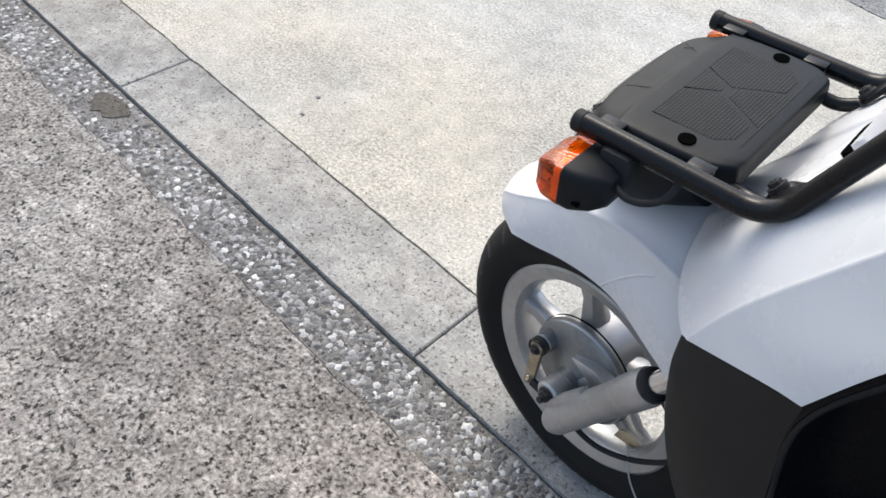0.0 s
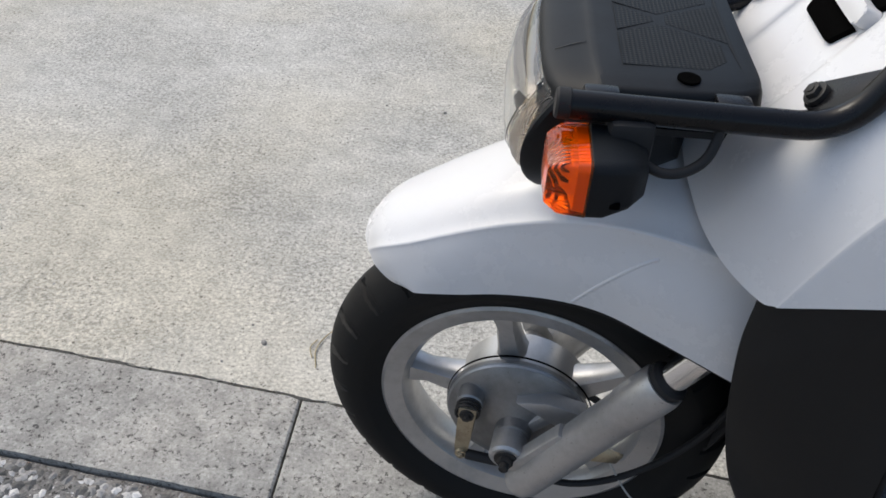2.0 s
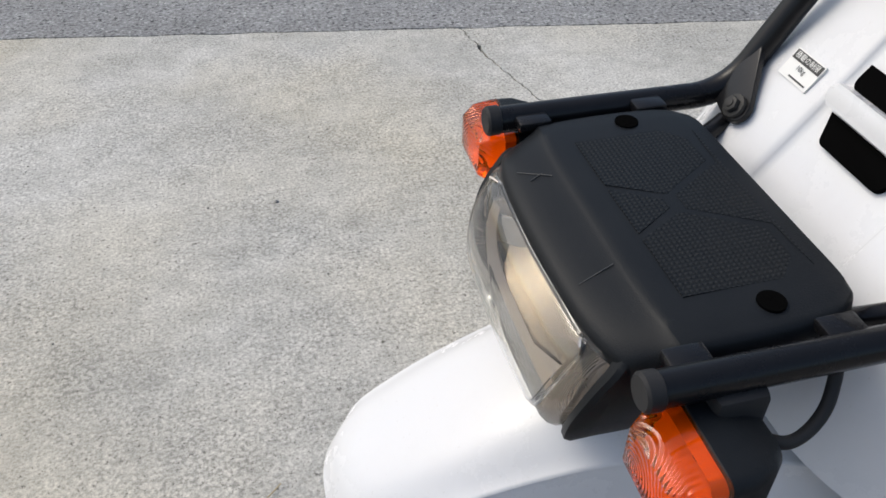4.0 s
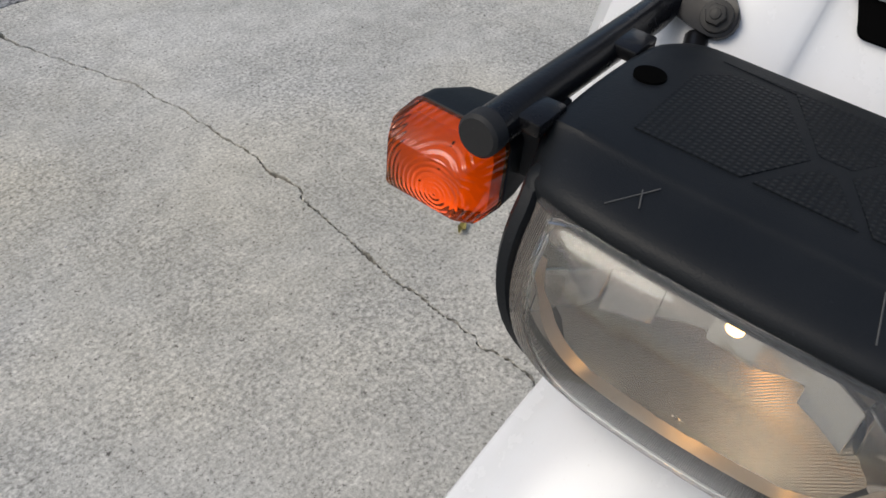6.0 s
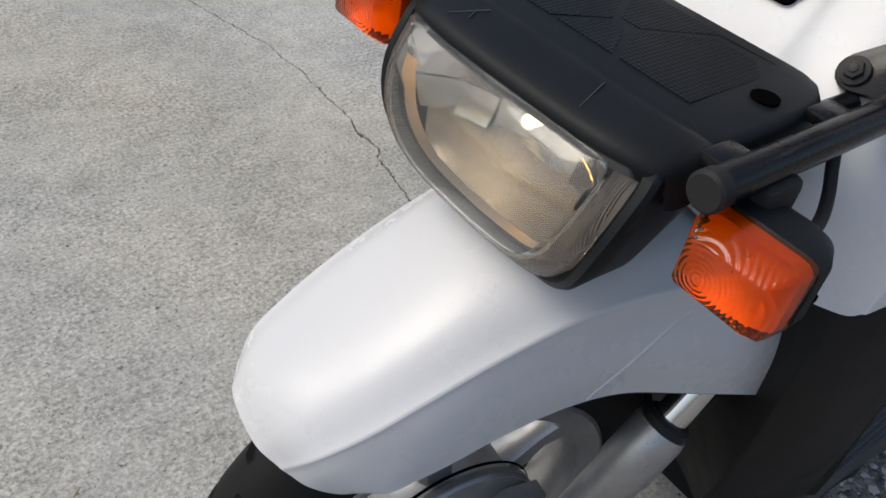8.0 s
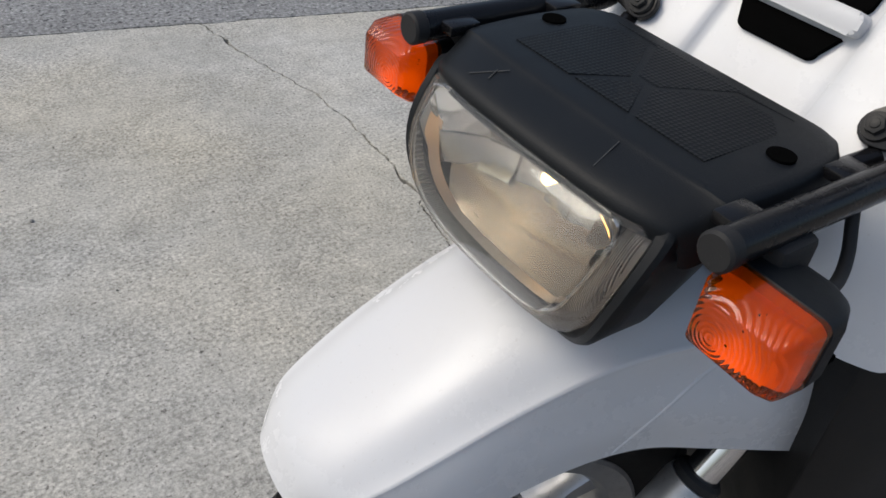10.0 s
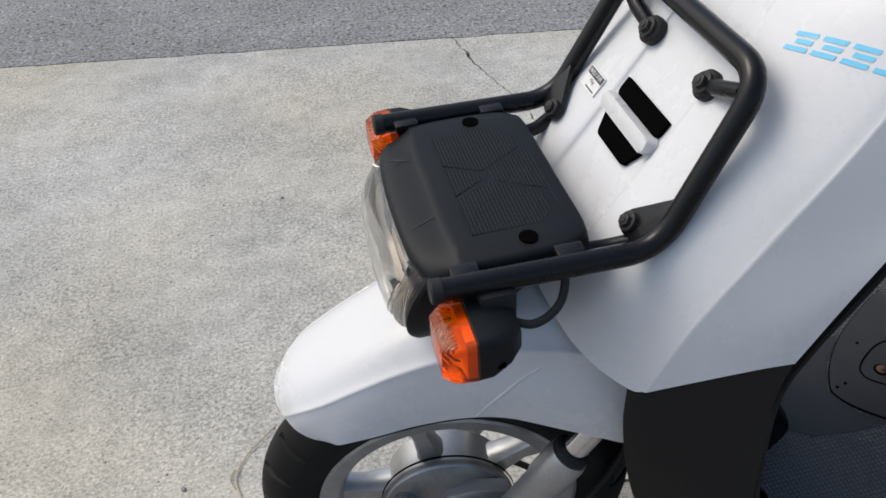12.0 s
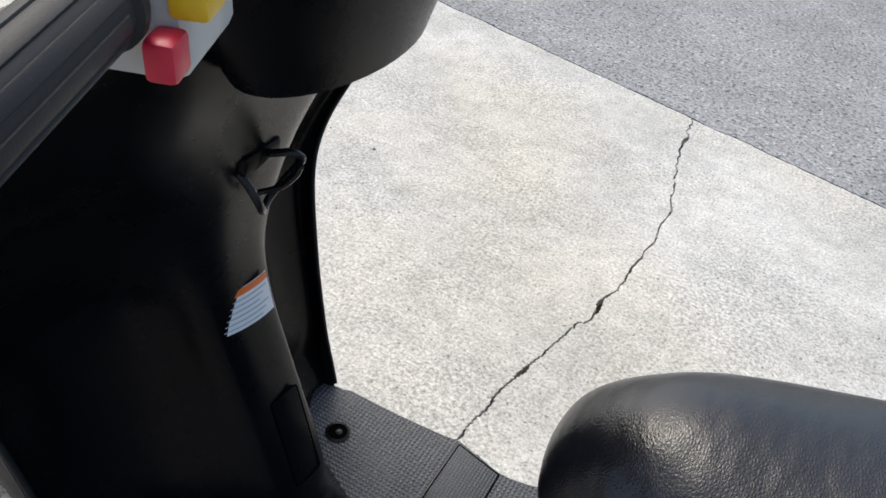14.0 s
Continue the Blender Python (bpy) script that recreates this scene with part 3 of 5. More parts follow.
# telescopic fork
for s, side in ((-1, "left"), (1, "right")):
    y = s * 0.096
    ax = Vector((0.128, 0, 0.222)).normalized()
    base = Vector((0.016, y, 0.196))
    pts = [base + ax * d for d in (0.0, 0.008, 0.02, 0.20, 0.205, 0.25, 0.258)]
    leg = part("fork_leg", tube(pts, 0.0235, segs=28, taper=[0.55, 0.85, 0.98, 0.98, 1.06, 1.06, 0.98]), M_ALLOY, scooter, "silver painted telescopic fork leg")
    part("stanchion", rod(base + ax * 0.25, base + ax * 0.50, 0.0150), M_CHROME, leg, "chromed fork tube")
    part("dust_seal", rod(base + ax * 0.254, base + ax * 0.268, 0.0215), M_RUBBER, leg, "black rubber dust seal")
    part("axle_lug", rod((AX - 0.002, y - s * 0.035, AZ - 0.003), (AX - 0.002, y + s * 0.004, AZ - 0.003), 0.0205), M_ALLOY, leg)
    web = prism([(-0.022, -0.02), (0.02, -0.03), (0.05, 0.055), (0.03, 0.06)], -0.009, 0.009, 0.003, frame_on((AX + 0.02, y + s * 0.004, AZ + 0.005), (0, s, 0)) if s > 0 else frame_on((AX + 0.02, y, AZ + 0.005), (0, -1, 0)))
    part("lug_web", web, M_ALLOY, leg)
    hexbolt((AX - 0.002, y + s * 0.004, AZ - 0.003), (0, s, 0), 0.0095, leg, M_BOLT, "dark axle nut with washer", "axle_nut")
    part("axle_end", rod((AX - 0.002, y + s * 0.008, AZ - 0.003), (AX - 0.002, y + s * 0.020, AZ - 0.003), 0.0055), M_BOLT, leg)
part("speedometer_cable", tube(spline([(0.05, 0.06, 0.22), (0.12, 0.05, 0.19), (0.19, -0.02, 0.20), (0.235, -0.04, 0.33), (0.235, -0.04, 0.46)], 8), 0.005, segs=8), M_RUBBER, scooter, "black speedometer cable")
part("cable_clip", prism([(-0.02, -0.006), (0.012, -0.008), (0.02, 0.004), (0.0, 0.012), (-0.016, 0.008)], -0.002, 0.002, 0.0008, frame_on((0.115, -0.05, 0.225), (0.2, -1, 0.3))), M_ZINC, scooter, "small zinc cable bracket")
part("wire", tube(spline([(0.12, -0.055, 0.222), (0.15, -0.08, 0.20), (0.20, -0.10, 0.185), (0.26, -0.12, 0.18)], 6), 0.0012, segs=6), M_GREY, scooter, "thin grey wire")

# front mudguard
F = [
    [(-0.189, 0.000, 0.482), (-0.186, 0.026, 0.478), (-0.176, 0.048, 0.475), (-0.162, 0.063, 0.467), (-0.143, 0.073, 0.461), (-0.121, 0.079, 0.461)],
    [(-0.172, 0.000, 0.505), (-0.169, 0.034, 0.501), (-0.159, 0.062, 0.495), (-0.147, 0.072, 0.485), (-0.129, 0.082, 0.472), (-0.115, 0.088, 0.466)],
    [(-0.134, 0.000, 0.530), (-0.133, 0.040, 0.526), (-0.127, 0.071, 0.515), (-0.115, 0.080, 0.500), (-0.104, 0.087, 0.485), (-0.093, 0.090, 0.472)],
    [(-0.089, 0.000, 0.559), (-0.091, 0.044, 0.554), (-0.089, 0.076, 0.538), (-0.083, 0.084, 0.518), (-0.075, 0.089, 0.498), (-0.067, 0.091, 0.479)],
    [(-0.040, 0.000, 0.590), (-0.043, 0.048, 0.583), (-0.041, 0.080, 0.563), (-0.037, 0.086, 0.538), (-0.033, 0.090, 0.514), (-0.026, 0.091, 0.490)],
    [(0.007, 0.000, 0.614), (0.007, 0.051, 0.605), (0.010, 0.084, 0.583), (0.014, 0.089, 0.554), (0.019, 0.093, 0.526), (0.024, 0.092, 0.497)],
    [(0.044, 0.000, 0.626), (0.045, 0.055, 0.616), (0.051, 0.089, 0.593), (0.058, 0.092, 0.567), (0.064, 0.098, 0.535), (0.071, 0.097, 0.497)],
    [(0.082, 0.000, 0.631), (0.085, 0.058, 0.620), (0.091, 0.095, 0.597), (0.101, 0.097, 0.574), (0.111, 0.108, 0.536), (0.121, 0.109, 0.488)],
    [(0.129, 0.000, 0.630), (0.131, 0.062, 0.619), (0.137, 0.101, 0.595), (0.149, 0.107, 0.571), (0.163, 0.119, 0.526), (0.175, 0.120, 0.474)],
    [(0.185, 0.000, 0.624), (0.186, 0.067, 0.613), (0.191, 0.109, 0.587), (0.206, 0.116, 0.555), (0.219, 0.127, 0.508), (0.231, 0.128, 0.456)],
]


def lerp(a, b, t):
    return tuple(p + (q - p) * t for p, q in zip(a, b))


def swell(grid):
    """The raised panel behind the mudguard's slanting side crease."""
    g = np.array(grid)
    for p in g.reshape(-1, 3):
        d = ((p[0] - 0.042) * 0.751 - (p[2] - 0.505) * 0.660) / 0.006
        t = min(1.0, max(0.0, d + 0.5))
        if abs(p[1]) > 0.055:
            p[1] += math.copysign(0.015 * t * t * (3 - 2 * t) * (0.45 + 0.55 * math.exp(-max(0.0, d) / 5.0)), p[1])
    return g


FS = [[r[0], r[1], lerp(r[1], r[2], 0.80), r[2], lerp(r[2], r[3], 0.22), r[3], r[4], r[5]] for r in F]
guard = part("front_mudguard", sheet(swell(patch(mirror_half(FS), 6, 8)), -0.003), M_WHITE, scooter, "glossy white plastic mudguard with a scratched tip")
skin = bvhtree.BVHTree.FromPolygons([v.co.copy() for v in guard.data.vertices], [tuple(p.vertices) for p in guard.data.polygons])
for s in (-1, 1):
    ridge = []
    for k in range(13):
        q = skin.ray_cast(Vector((0.040 + 0.0056 * k, s * 0.4, 0.500 + 0.0088 * k - 0.00022 * k * k)), Vector((0, -s, 0)))[0]
        if q:
            ridge.append((q.x, q.y - s * 0.0012, q.z))
    part("crease", tube(spline(ridge, 2), 0.0022, segs=10), M_WHITE, guard)
part("scratch", tube([(-0.1545, -0.0515, 0.4790), (-0.150, -0.055, 0.4785), (-0.1465, -0.057, 0.480), (-0.142, -0.0585, 0.483)], 0.0007, segs=5), M_BOLT, guard, "dark scratch")
liner = [[(r[i][0] + 0.002, r[i][1] * 0.93, r[i][2] - 0.008) for i in range(6)] for r in F[2:]]
part("mudguard_liner", sheet(patch(mirror_half(liner), 2, 2), 0.002), M_BLACK, guard, "black inner face of the mudguard")

# the steered parts are turned a little to the right
turn = Matrix.Translation((0.02, 0, 0)) @ Matrix.Rotation(radians(-9.0), 4, "Z") @ Matrix.Translation((-0.02, 0, 0))
for ob in scooter.children_recursive:
    ob.data.transform(turn)

# front cowl, half rows from the middle to the rear edge
COWL = [
    [(0.106, 0, 0.642), (0.106, 0.048, 0.636), (0.107, 0.062, 0.632), (0.116, 0.110, 0.616), (0.133, 0.148, 0.604), (0.155, 0.179, 0.598), (0.16, 0.18, 0.6), (0.167, 0.190, 0.602), (0.19, 0.2, 0.61), (0.252, 0.221, 0.640), (0.284, 0.231, 0.650)],
    [(0.166, 0, 0.705), (0.166, 0.048, 0.705), (0.160, 0.062, 0.705), (0.154, 0.112, 0.700), (0.166, 0.146, 0.690), (0.187, 0.172, 0.682), (0.2, 0.19, 0.68), (0.204, 0.191, 0.680), (0.22, 0.2, 0.681), (0.280, 0.222, 0.702), (0.313, 0.233, 0.714)],
    [(0.222, 0, 0.780), (0.222, 0.048, 0.780), (0.217, 0.060, 0.780), (0.217, 0.108, 0.778), (0.226, 0.145, 0.773), (0.242, 0.171, 0.769), (0.25, 0.19, 0.768), (0.260, 0.193, 0.768), (0.27, 0.2, 0.769), (0.325, 0.219, 0.781), (0.353, 0.233, 0.790)],
    [(0.279, 0, 0.860), (0.279, 0.048, 0.860), (0.275, 0.058, 0.860), (0.277, 0.096, 0.860), (0.289, 0.140, 0.857), (0.304, 0.176, 0.853), (0.30, 0.19, 0.850), (0.314, 0.194, 0.849), (0.32, 0.2, 0.849), (0.365, 0.216, 0.857), (0.388, 0.230, 0.864)],
    [(0.327, 0, 0.930), (0.327, 0.046, 0.930), (0.325, 0.056, 0.930), (0.328, 0.090, 0.930), (0.338, 0.130, 0.929), (0.351, 0.168, 0.926), (0.35, 0.18, 0.923), (0.361, 0.187, 0.921), (0.37, 0.19, 0.922), (0.404, 0.207, 0.928), (0.421, 0.220, 0.932)],
    [(0.374, 0, 0.982), (0.374, 0.044, 0.982), (0.373, 0.054, 0.982), (0.375, 0.086, 0.981), (0.380, 0.113, 0.979), (0.385, 0.142, 0.975), (0.39, 0.16, 0.969), (0.392, 0.168, 0.966), (0.40, 0.17, 0.964), (0.424, 0.194, 0.956), (0.434, 0.208, 0.950)],
    [(0.410, 0, 1.004), (0.410, 0.043, 1.004), (0.410, 0.053, 1.004), (0.411, 0.082, 1.003), (0.414, 0.104, 0.999), (0.417, 0.124, 0.995), (0.42, 0.14, 0.99), (0.422, 0.150, 0.983), (0.43, 0.16, 0.98), (0.434, 0.182, 0.964), (0.438, 0.196, 0.957)],
]
for r in COWL:
    c5, c7, c9 = (np.array(r[k]) for k in (5, 7, 9))
    r[6], r[8] = tuple(c5 + (c7 - c5) * 0.80), tuple(c7 + (c9 - c7) * 0.16)
cowl = part("front_cowl", sheet(patch(mirror_half(COWL), 4, 7), -0.0035), M_WHITE, scooter, "glossy white plastic front cowl with creased sides")


def face_point(y, z, out=0.0):
    """A place on the cowl's sloping front face."""
    return Vector((0.163 + (z - 0.705) * 0.73, y, z)) + FN * out


FN = Vector((-0.808, 0, 0.590))


def squircle(w, h, r, n=6):
    out = []
    for cx, cy, a0 in ((w - r, h - r, 0), (-w + r, h - r, 90), (-w + r, -h + r, 180), (w - r, -h + r, 270)):
        out += [(cx + r * math.cos(radians(a0 + 90 * k / n)), cy + r * math.sin(radians(a0 + 90 * k / n))) for k in range(n + 1)]
    return out


def vent_outline(top, low, h, r=0.007, n=5):
    """A slot that narrows downwards, with rounded lower corners."""
    pts = [(top, h), (-top, h)]
    for sx, a0 in ((-1, 180), (1, 270)):
        pts += [(sx * (low - r) + r * math.cos(radians(a0 + 90 * k / n)), -h + r + r * math.sin(radians(a0 + 90 * k / n))) for k in range(n + 1)]
    return pts


# slots are not cut: black pieces on the face give their inner shade
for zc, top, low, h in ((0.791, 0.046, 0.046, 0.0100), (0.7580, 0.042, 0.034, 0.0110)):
    part("vent_slot_shade", prism(vent_outline(top, low, h), -0.012, 0.0012, 0.0004, frame_on(face_point(0, zc), FN)), M_DARK, cowl, "ventilation slot, its inner shade drawn as a black piece")
slat = prism(squircle(0.051, 0.0085, 0.005), -0.004, 0.010, 0.003, frame_on(face_point(0, 0.7765), FN) @ pose(0, 0, 0, 14))
part("vent_slat", slat, M_WHITE, cowl, "thick white ventilation slat")

# limit label and emblem
lab = frame_on(face_point(0.089, 0.774, 0.0022), FN)
label = part("limit_label", prism(squircle(0.0175, 0.0115, 0.001, 2), -0.006, 0.001, 0, lab), M_PAPER, cowl, "white load limit label with black heading", False)
part("heading", prism(squircle(0.0165, 0.0038, 0.0003, 2), 0.0008, 0.0014, 0, lab @ pose(0, 0.0066, 0)), M_INK, label, smooth=False)


def lettering(text, size, m, mat, parent):
    cu = bpy.data.curves.new("text", "FONT")
    cu.body, cu.size, cu.align_x, cu.align_y = text, size, "CENTER", "CENTER"
    tmp = bpy.data.objects.new("text", cu)
    scene.collection.objects.link(tmp)
    bpy.context.view_layer.update()
    me = bpy.data.meshes.new_from_object(tmp.evaluated_get(bpy.context.evaluated_depsgraph_get()))
    bpy.data.objects.remove(tmp)
    me.transform(m)
    me.name = "lettering"
    return finish("lettering", me, mat, parent, smooth=False)


lettering("積載の制限", 0.0058, lab @ pose(0, 0.0066, 0.0018), M_PAPER, label)
lettering("10kg", 0.0056, lab @ pose(0, -0.0010, 0.0014), M_INK, label)
part("fine_print", prism(squircle(0.010, 0.0007, 0.0002, 1), 0.0008, 0.0013, 0, lab @ pose(0.004, -0.0088, 0)), M_INK, label, smooth=False)

# sky-blue emblem: four slanted plain shapes on both flanks
for s in (-1, 1):
    p, q = Vector((0.300, s * 0.102, 0.904)), Vector((0.350, s * 0.170, 0.899))
    along = (q - p).normalized()
    nrm = Vector((-0.74, s * 0.58, 0.36))
    m = frame_on((p + q) / 2 + nrm.normalized() * 0.014, nrm, Vector((0, 0, 1)) - along * along.z)
    bpy.context.view_layer.update()
    for k in range(4):
        x0 = -s * (-0.0435 + 0.0275 * k)
        for u0, u1, v0, v1 in ((-0.0112, 0.0112, -0.0088, -0.0046), (-0.0112, 0.0112, 0.0046, 0.0088), (-0.0060, 0.0112, -0.0020, 0.0022)):
            rows = []
            for v in (v0, (v0 + v1) / 2, v1):
                row = []
                for i in range(7):
                    q = m @ Vector((x0 - s * (u0 + (u1 - u0) * i / 6) - s * 0.30 * v, v, 0))
                    _, at, out, _ = cowl.closest_point_on_mesh(q)
                    row.append(at + (out if out.dot(nrm) > 0 else -out) * 0.0006)
                rows.append(row)
            part("emblem_mark", sheet(rows), M_CYAN, cowl, "sky-blue emblem shape", False)

# black lower cover below the white cowl
LOW = [
    [(0.235, 0, 0.640), (0.215, 0.060, 0.630), (0.185, 0.120, 0.612), (0.160, 0.165, 0.598), (0.1605, 0.178, 0.596), (0.200, 0.199, 0.616), (0.250, 0.219, 0.636), (0.285, 0.228, 0.648)],
    [(0.240, 0, 0.560), (0.220, 0.060, 0.555), (0.190, 0.120, 0.548), (0.162, 0.165, 0.540), (0.160, 0.178, 0.536), (0.200, 0.198, 0.552), (0.252, 0.214, 0.565), (0.287, 0.222, 0.572)],
    [(0.250, 0, 0.450), (0.235, 0.060, 0.445), (0.205, 0.120, 0.442), (0.178, 0.162, 0.440), (0.176, 0.174, 0.438), (0.212, 0.196, 0.446), (0.264, 0.210, 0.452), (0.300, 0.214, 0.455)],
    [(0.270, 0, 0.350), (0.258, 0.060, 0.348), (0.232, 0.115, 0.345), (0.206, 0.152, 0.342), (0.206, 0.164, 0.340), (0.236, 0.188, 0.346), (0.282, 0.206, 0.350), (0.314, 0.211, 0.352)],
    [(0.300, 0, 0.250), (0.290, 0.060, 0.248), (0.270, 0.105, 0.246), (0.252, 0.136, 0.245), (0.252, 0.148, 0.244), (0.276, 0.174, 0.246), (0.314, 0.196, 0.248), (0.344, 0.203, 0.250)],
    [(0.330, 0, 0.170), (0.325, 0.060, 0.168), (0.312, 0.095, 0.167), (0.300, 0.118, 0.166), (0.302, 0.128, 0.166), (0.322, 0.154, 0.166), (0.352, 0.178, 0.167), (0.380, 0.188, 0.168)],
]
part("lower_cover", sheet(patch(mirror_half(LOW), 4, 6), 0.003), M_COVER, scooter, "matt black moulded lower front cover")

# inner leg shield with the steering column cover, half rows from the middle out
LEG = [
    [(0.490, 0, 0.262), (0.487, 0.030, 0.262), (0.474, 0.056, 0.262), (0.424, 0.082, 0.262), (0.374, 0.109, 0.262), (0.338, 0.150, 0.262), (0.324, 0.188, 0.262), (0.338, 0.206, 0.262)],
    [(0.462, 0, 0.308), (0.459, 0.028, 0.308), (0.446, 0.044, 0.308), (0.397, 0.066, 0.308), (0.344, 0.102, 0.308), (0.308, 0.145, 0.308), (0.302, 0.188, 0.306), (0.327, 0.209, 0.302)],
    [(0.453, 0, 0.322), (0.450, 0.026, 0.322), (0.437, 0.041, 0.322), (0.387, 0.059, 0.322), (0.332, 0.090, 0.322), (0.300, 0.142, 0.322), (0.299, 0.190, 0.320), (0.323, 0.2095, 0.316)],
    [(0.443, 0, 0.370), (0.440, 0.028, 0.370), (0.428, 0.045, 0.370), (0.385, 0.062, 0.370), (0.330, 0.090, 0.370), (0.296, 0.150, 0.370), (0.297, 0.198, 0.370), (0.313, 0.210, 0.370)],
    [(0.408, 0, 0.480), (0.405, 0.028, 0.480), (0.394, 0.044, 0.480), (0.352, 0.058, 0.480), (0.306, 0.085, 0.480), (0.276, 0.150, 0.480), (0.281, 0.202, 0.480), (0.298, 0.212, 0.480)],
    [(0.376, 0, 0.590), (0.373, 0.028, 0.590), (0.362, 0.045, 0.590), (0.326, 0.058, 0.590), (0.290, 0.085, 0.590), (0.262, 0.150, 0.590), (0.268, 0.198, 0.590), (0.286, 0.2115, 0.590)],
    [(0.372, 0, 0.660), (0.369, 0.030, 0.660), (0.358, 0.050, 0.660), (0.336, 0.068, 0.660), (0.302, 0.100, 0.660), (0.282, 0.155, 0.660), (0.285, 0.200, 0.660), (0.297, 0.213, 0.660)],
    [(0.388, 0, 0.740), (0.386, 0.034, 0.740), (0.376, 0.060, 0.740), (0.360, 0.085, 0.740), (0.338, 0.120, 0.740), (0.324, 0.165, 0.740), (0.325, 0.203, 0.740), (0.335, 0.2165, 0.740)],
    [(0.412, 0, 0.820), (0.410, 0.042, 0.820), (0.405, 0.075, 0.820), (0.397, 0.105, 0.820), (0.384, 0.140, 0.820), (0.370, 0.175, 0.820), (0.366, 0.201, 0.820), (0.374, 0.2155, 0.820)],
    [(0.440, 0, 0.890), (0.439, 0.045, 0.890), (0.436, 0.080, 0.890), (0.432, 0.110, 0.890), (0.424, 0.140, 0.892), (0.412, 0.170, 0.895), (0.402, 0.194, 0.897), (0.408, 0.208, 0.897)],
    [(0.452, 0, 0.955), (0.452, 0.045, 0.955), (0.451, 0.080, 0.955), (0.449, 0.106, 0.956), (0.446, 0.130, 0.957), (0.441, 0.155, 0.955), (0.436, 0.182, 0.950), (0.436, 0.196, 0.947)],
]
LEG = [[(x, y + (0.016 * min(1.0, max(0.0, (z - 0.52) / 0.12)) * (1 if z < 0.93 else 0.75) if i > 5 else 0.0), z) for i, (x, y, z) in enumerate(r)] for r in LEG]
leg = part("leg_shield", sheet(patch(mirror_half(LEG), 5, 6), 0.003), M_GLOSS, scooter, "smooth black inner leg shield with column cover")
edge = [(r[-1][0] + 0.002, r[-1][1], r[-1][2]) for r in LEG]
for s in (-1, 1):
    part("edge_trim", tube(spline([(x, s * y, z) for x, y, z in edge], 6), 0.0034, segs=10), M_BLACK, leg, "matt black edge trim")
# pocket lid on the column and the warning sticker
cn = Vector((0.94, -0.10, 0.30))
lid_m = frame_on((0.4255, 0.004, 0.427), cn)
part("column_lid", prism(squircle(0.018, 0.058, 0.004), -0.006, 0.0015, 0.001, lid_m), M_GLOSS, leg, "black column service lid")
part("lid_groove", tube([tuple(lid_m @ Vector((x, y, 0.0012))) for x, y in squircle(0.0185, 0.0585, 0.004) + squircle(0.0185, 0.0585, 0.004)[:1]], 0.0010, segs=6), M_DARK, leg)
st = frame_on((0.3740, -0.006, 0.600), (0.94, -0.20, 0.28))


def bent(x, y, out):
    """A place on the sticker, bent round the column."""
    return st @ Vector((x, y, out - 5.5 * x * x))


def bent_sheet(x0, x1, y0, y1, out, nx=10):
    return sheet([[bent(x0 + (x1 - x0) * i / nx, y, out) for i in range(nx + 1)] for y in (y0, y1)], 0.0006)


sticker = part("warning_sticker", bent_sheet(-0.033, 0.033, -0.021, 0.021, 0.0032), M_PAPER, leg, "white warning sticker with an orange band")
part("orange_band", bent_sheet(-0.0325, 0.0325, 0.014, 0.0205, 0.0040), M_ORANGEINK, sticker)
for k in range(6):
    part("print_line", bent_sheet(-0.029, 0.029 - 0.006 * (k % 3), 0.009 - 0.0053 * k, 0.0100 - 0.0053 * k, 0.0038), M_GREYINK, sticker)
# bag hook
hook = tube(rounded([(0.385, -0.026, 0.778), (0.400, -0.026, 0.770), (0.414, -0.024, 0.748), (0.404, -0.010, 0.728), (0.398, 0.006, 0.732), (0.416, 0.014, 0.762), (0.430, 0.012, 0.782), (0.424, 0.004, 0.790), (0.400, 0.000, 0.780)], 0.014), 0.0034)
hk = part("bag_hook", hook, M_TUBE, scooter, "black wire bag hook")
part("hook_catch", tube(spline([(0.396, -0.004, 0.742), (0.412, 0.004, 0.750), (0.424, 0.008, 0.764), (0.430, 0.008, 0.776)], 6), 0.0028, segs=10), M_TUBE, hk)
part("hook_mount", block((0.393, -0.006, 0.782), (0.024, 0.048, 0.018), None, 0.005), M_GLOSS, hk)

# floorboard
side = [(0.322, 0.19), (0.345, 0.205), (0.424, 0.207), (0.505, 0.212), (0.545, 0.217), (0.575, 0.207), (0.605, 0.201), (0.64, 0.206), (0.691, 0.222), (0.75, 0.236), (0.80, 0.240), (0.92, 0.232), (1.10, 0.215), (1.25, 0.200)]
out = [(x, y) for x, y in spline(side, 3)]
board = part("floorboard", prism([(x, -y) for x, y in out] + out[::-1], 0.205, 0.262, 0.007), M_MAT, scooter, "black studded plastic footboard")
skirt = [(x, y - 0.012) for x, y in out]
part("floor_skirt", prism([(x, -y) for x, y in skirt] + skirt[::-1], 0.13, 0.206, 0.0), M_BLACK, board)
for x, y in ((0.379, -0.138), (0.692, -0.178), (0.697, 0.182), (0.392, 0.138)):
    w = lathe([(0.013, 0), (0.0165, 0), (0.0165, 0.0016), (0.013, 0.0022)], (0, 0, 0), segs=24, close=True)
    bmesh.ops.transform(w, matrix=Matrix.Translation((x, y, 0.262)) @ Matrix.Rotation(radians(90), 4, "X"), verts=w.verts)
    p = part("bolt_well", w, M_GLOSS, board)
    # black disc level with the board, painted shade of the well
    part("well_shade", prism([(x + 0.0135 * math.cos(a), y + 0.0135 * math.sin(a)) for a in (math.pi / 10 * k for k in range(20))], 0.255, 0.2626), M_DARK, p)
    hexbolt((x + 0.002, y, 0.2612), (0, 0, 1), 0.0048, p, M_BOLT)
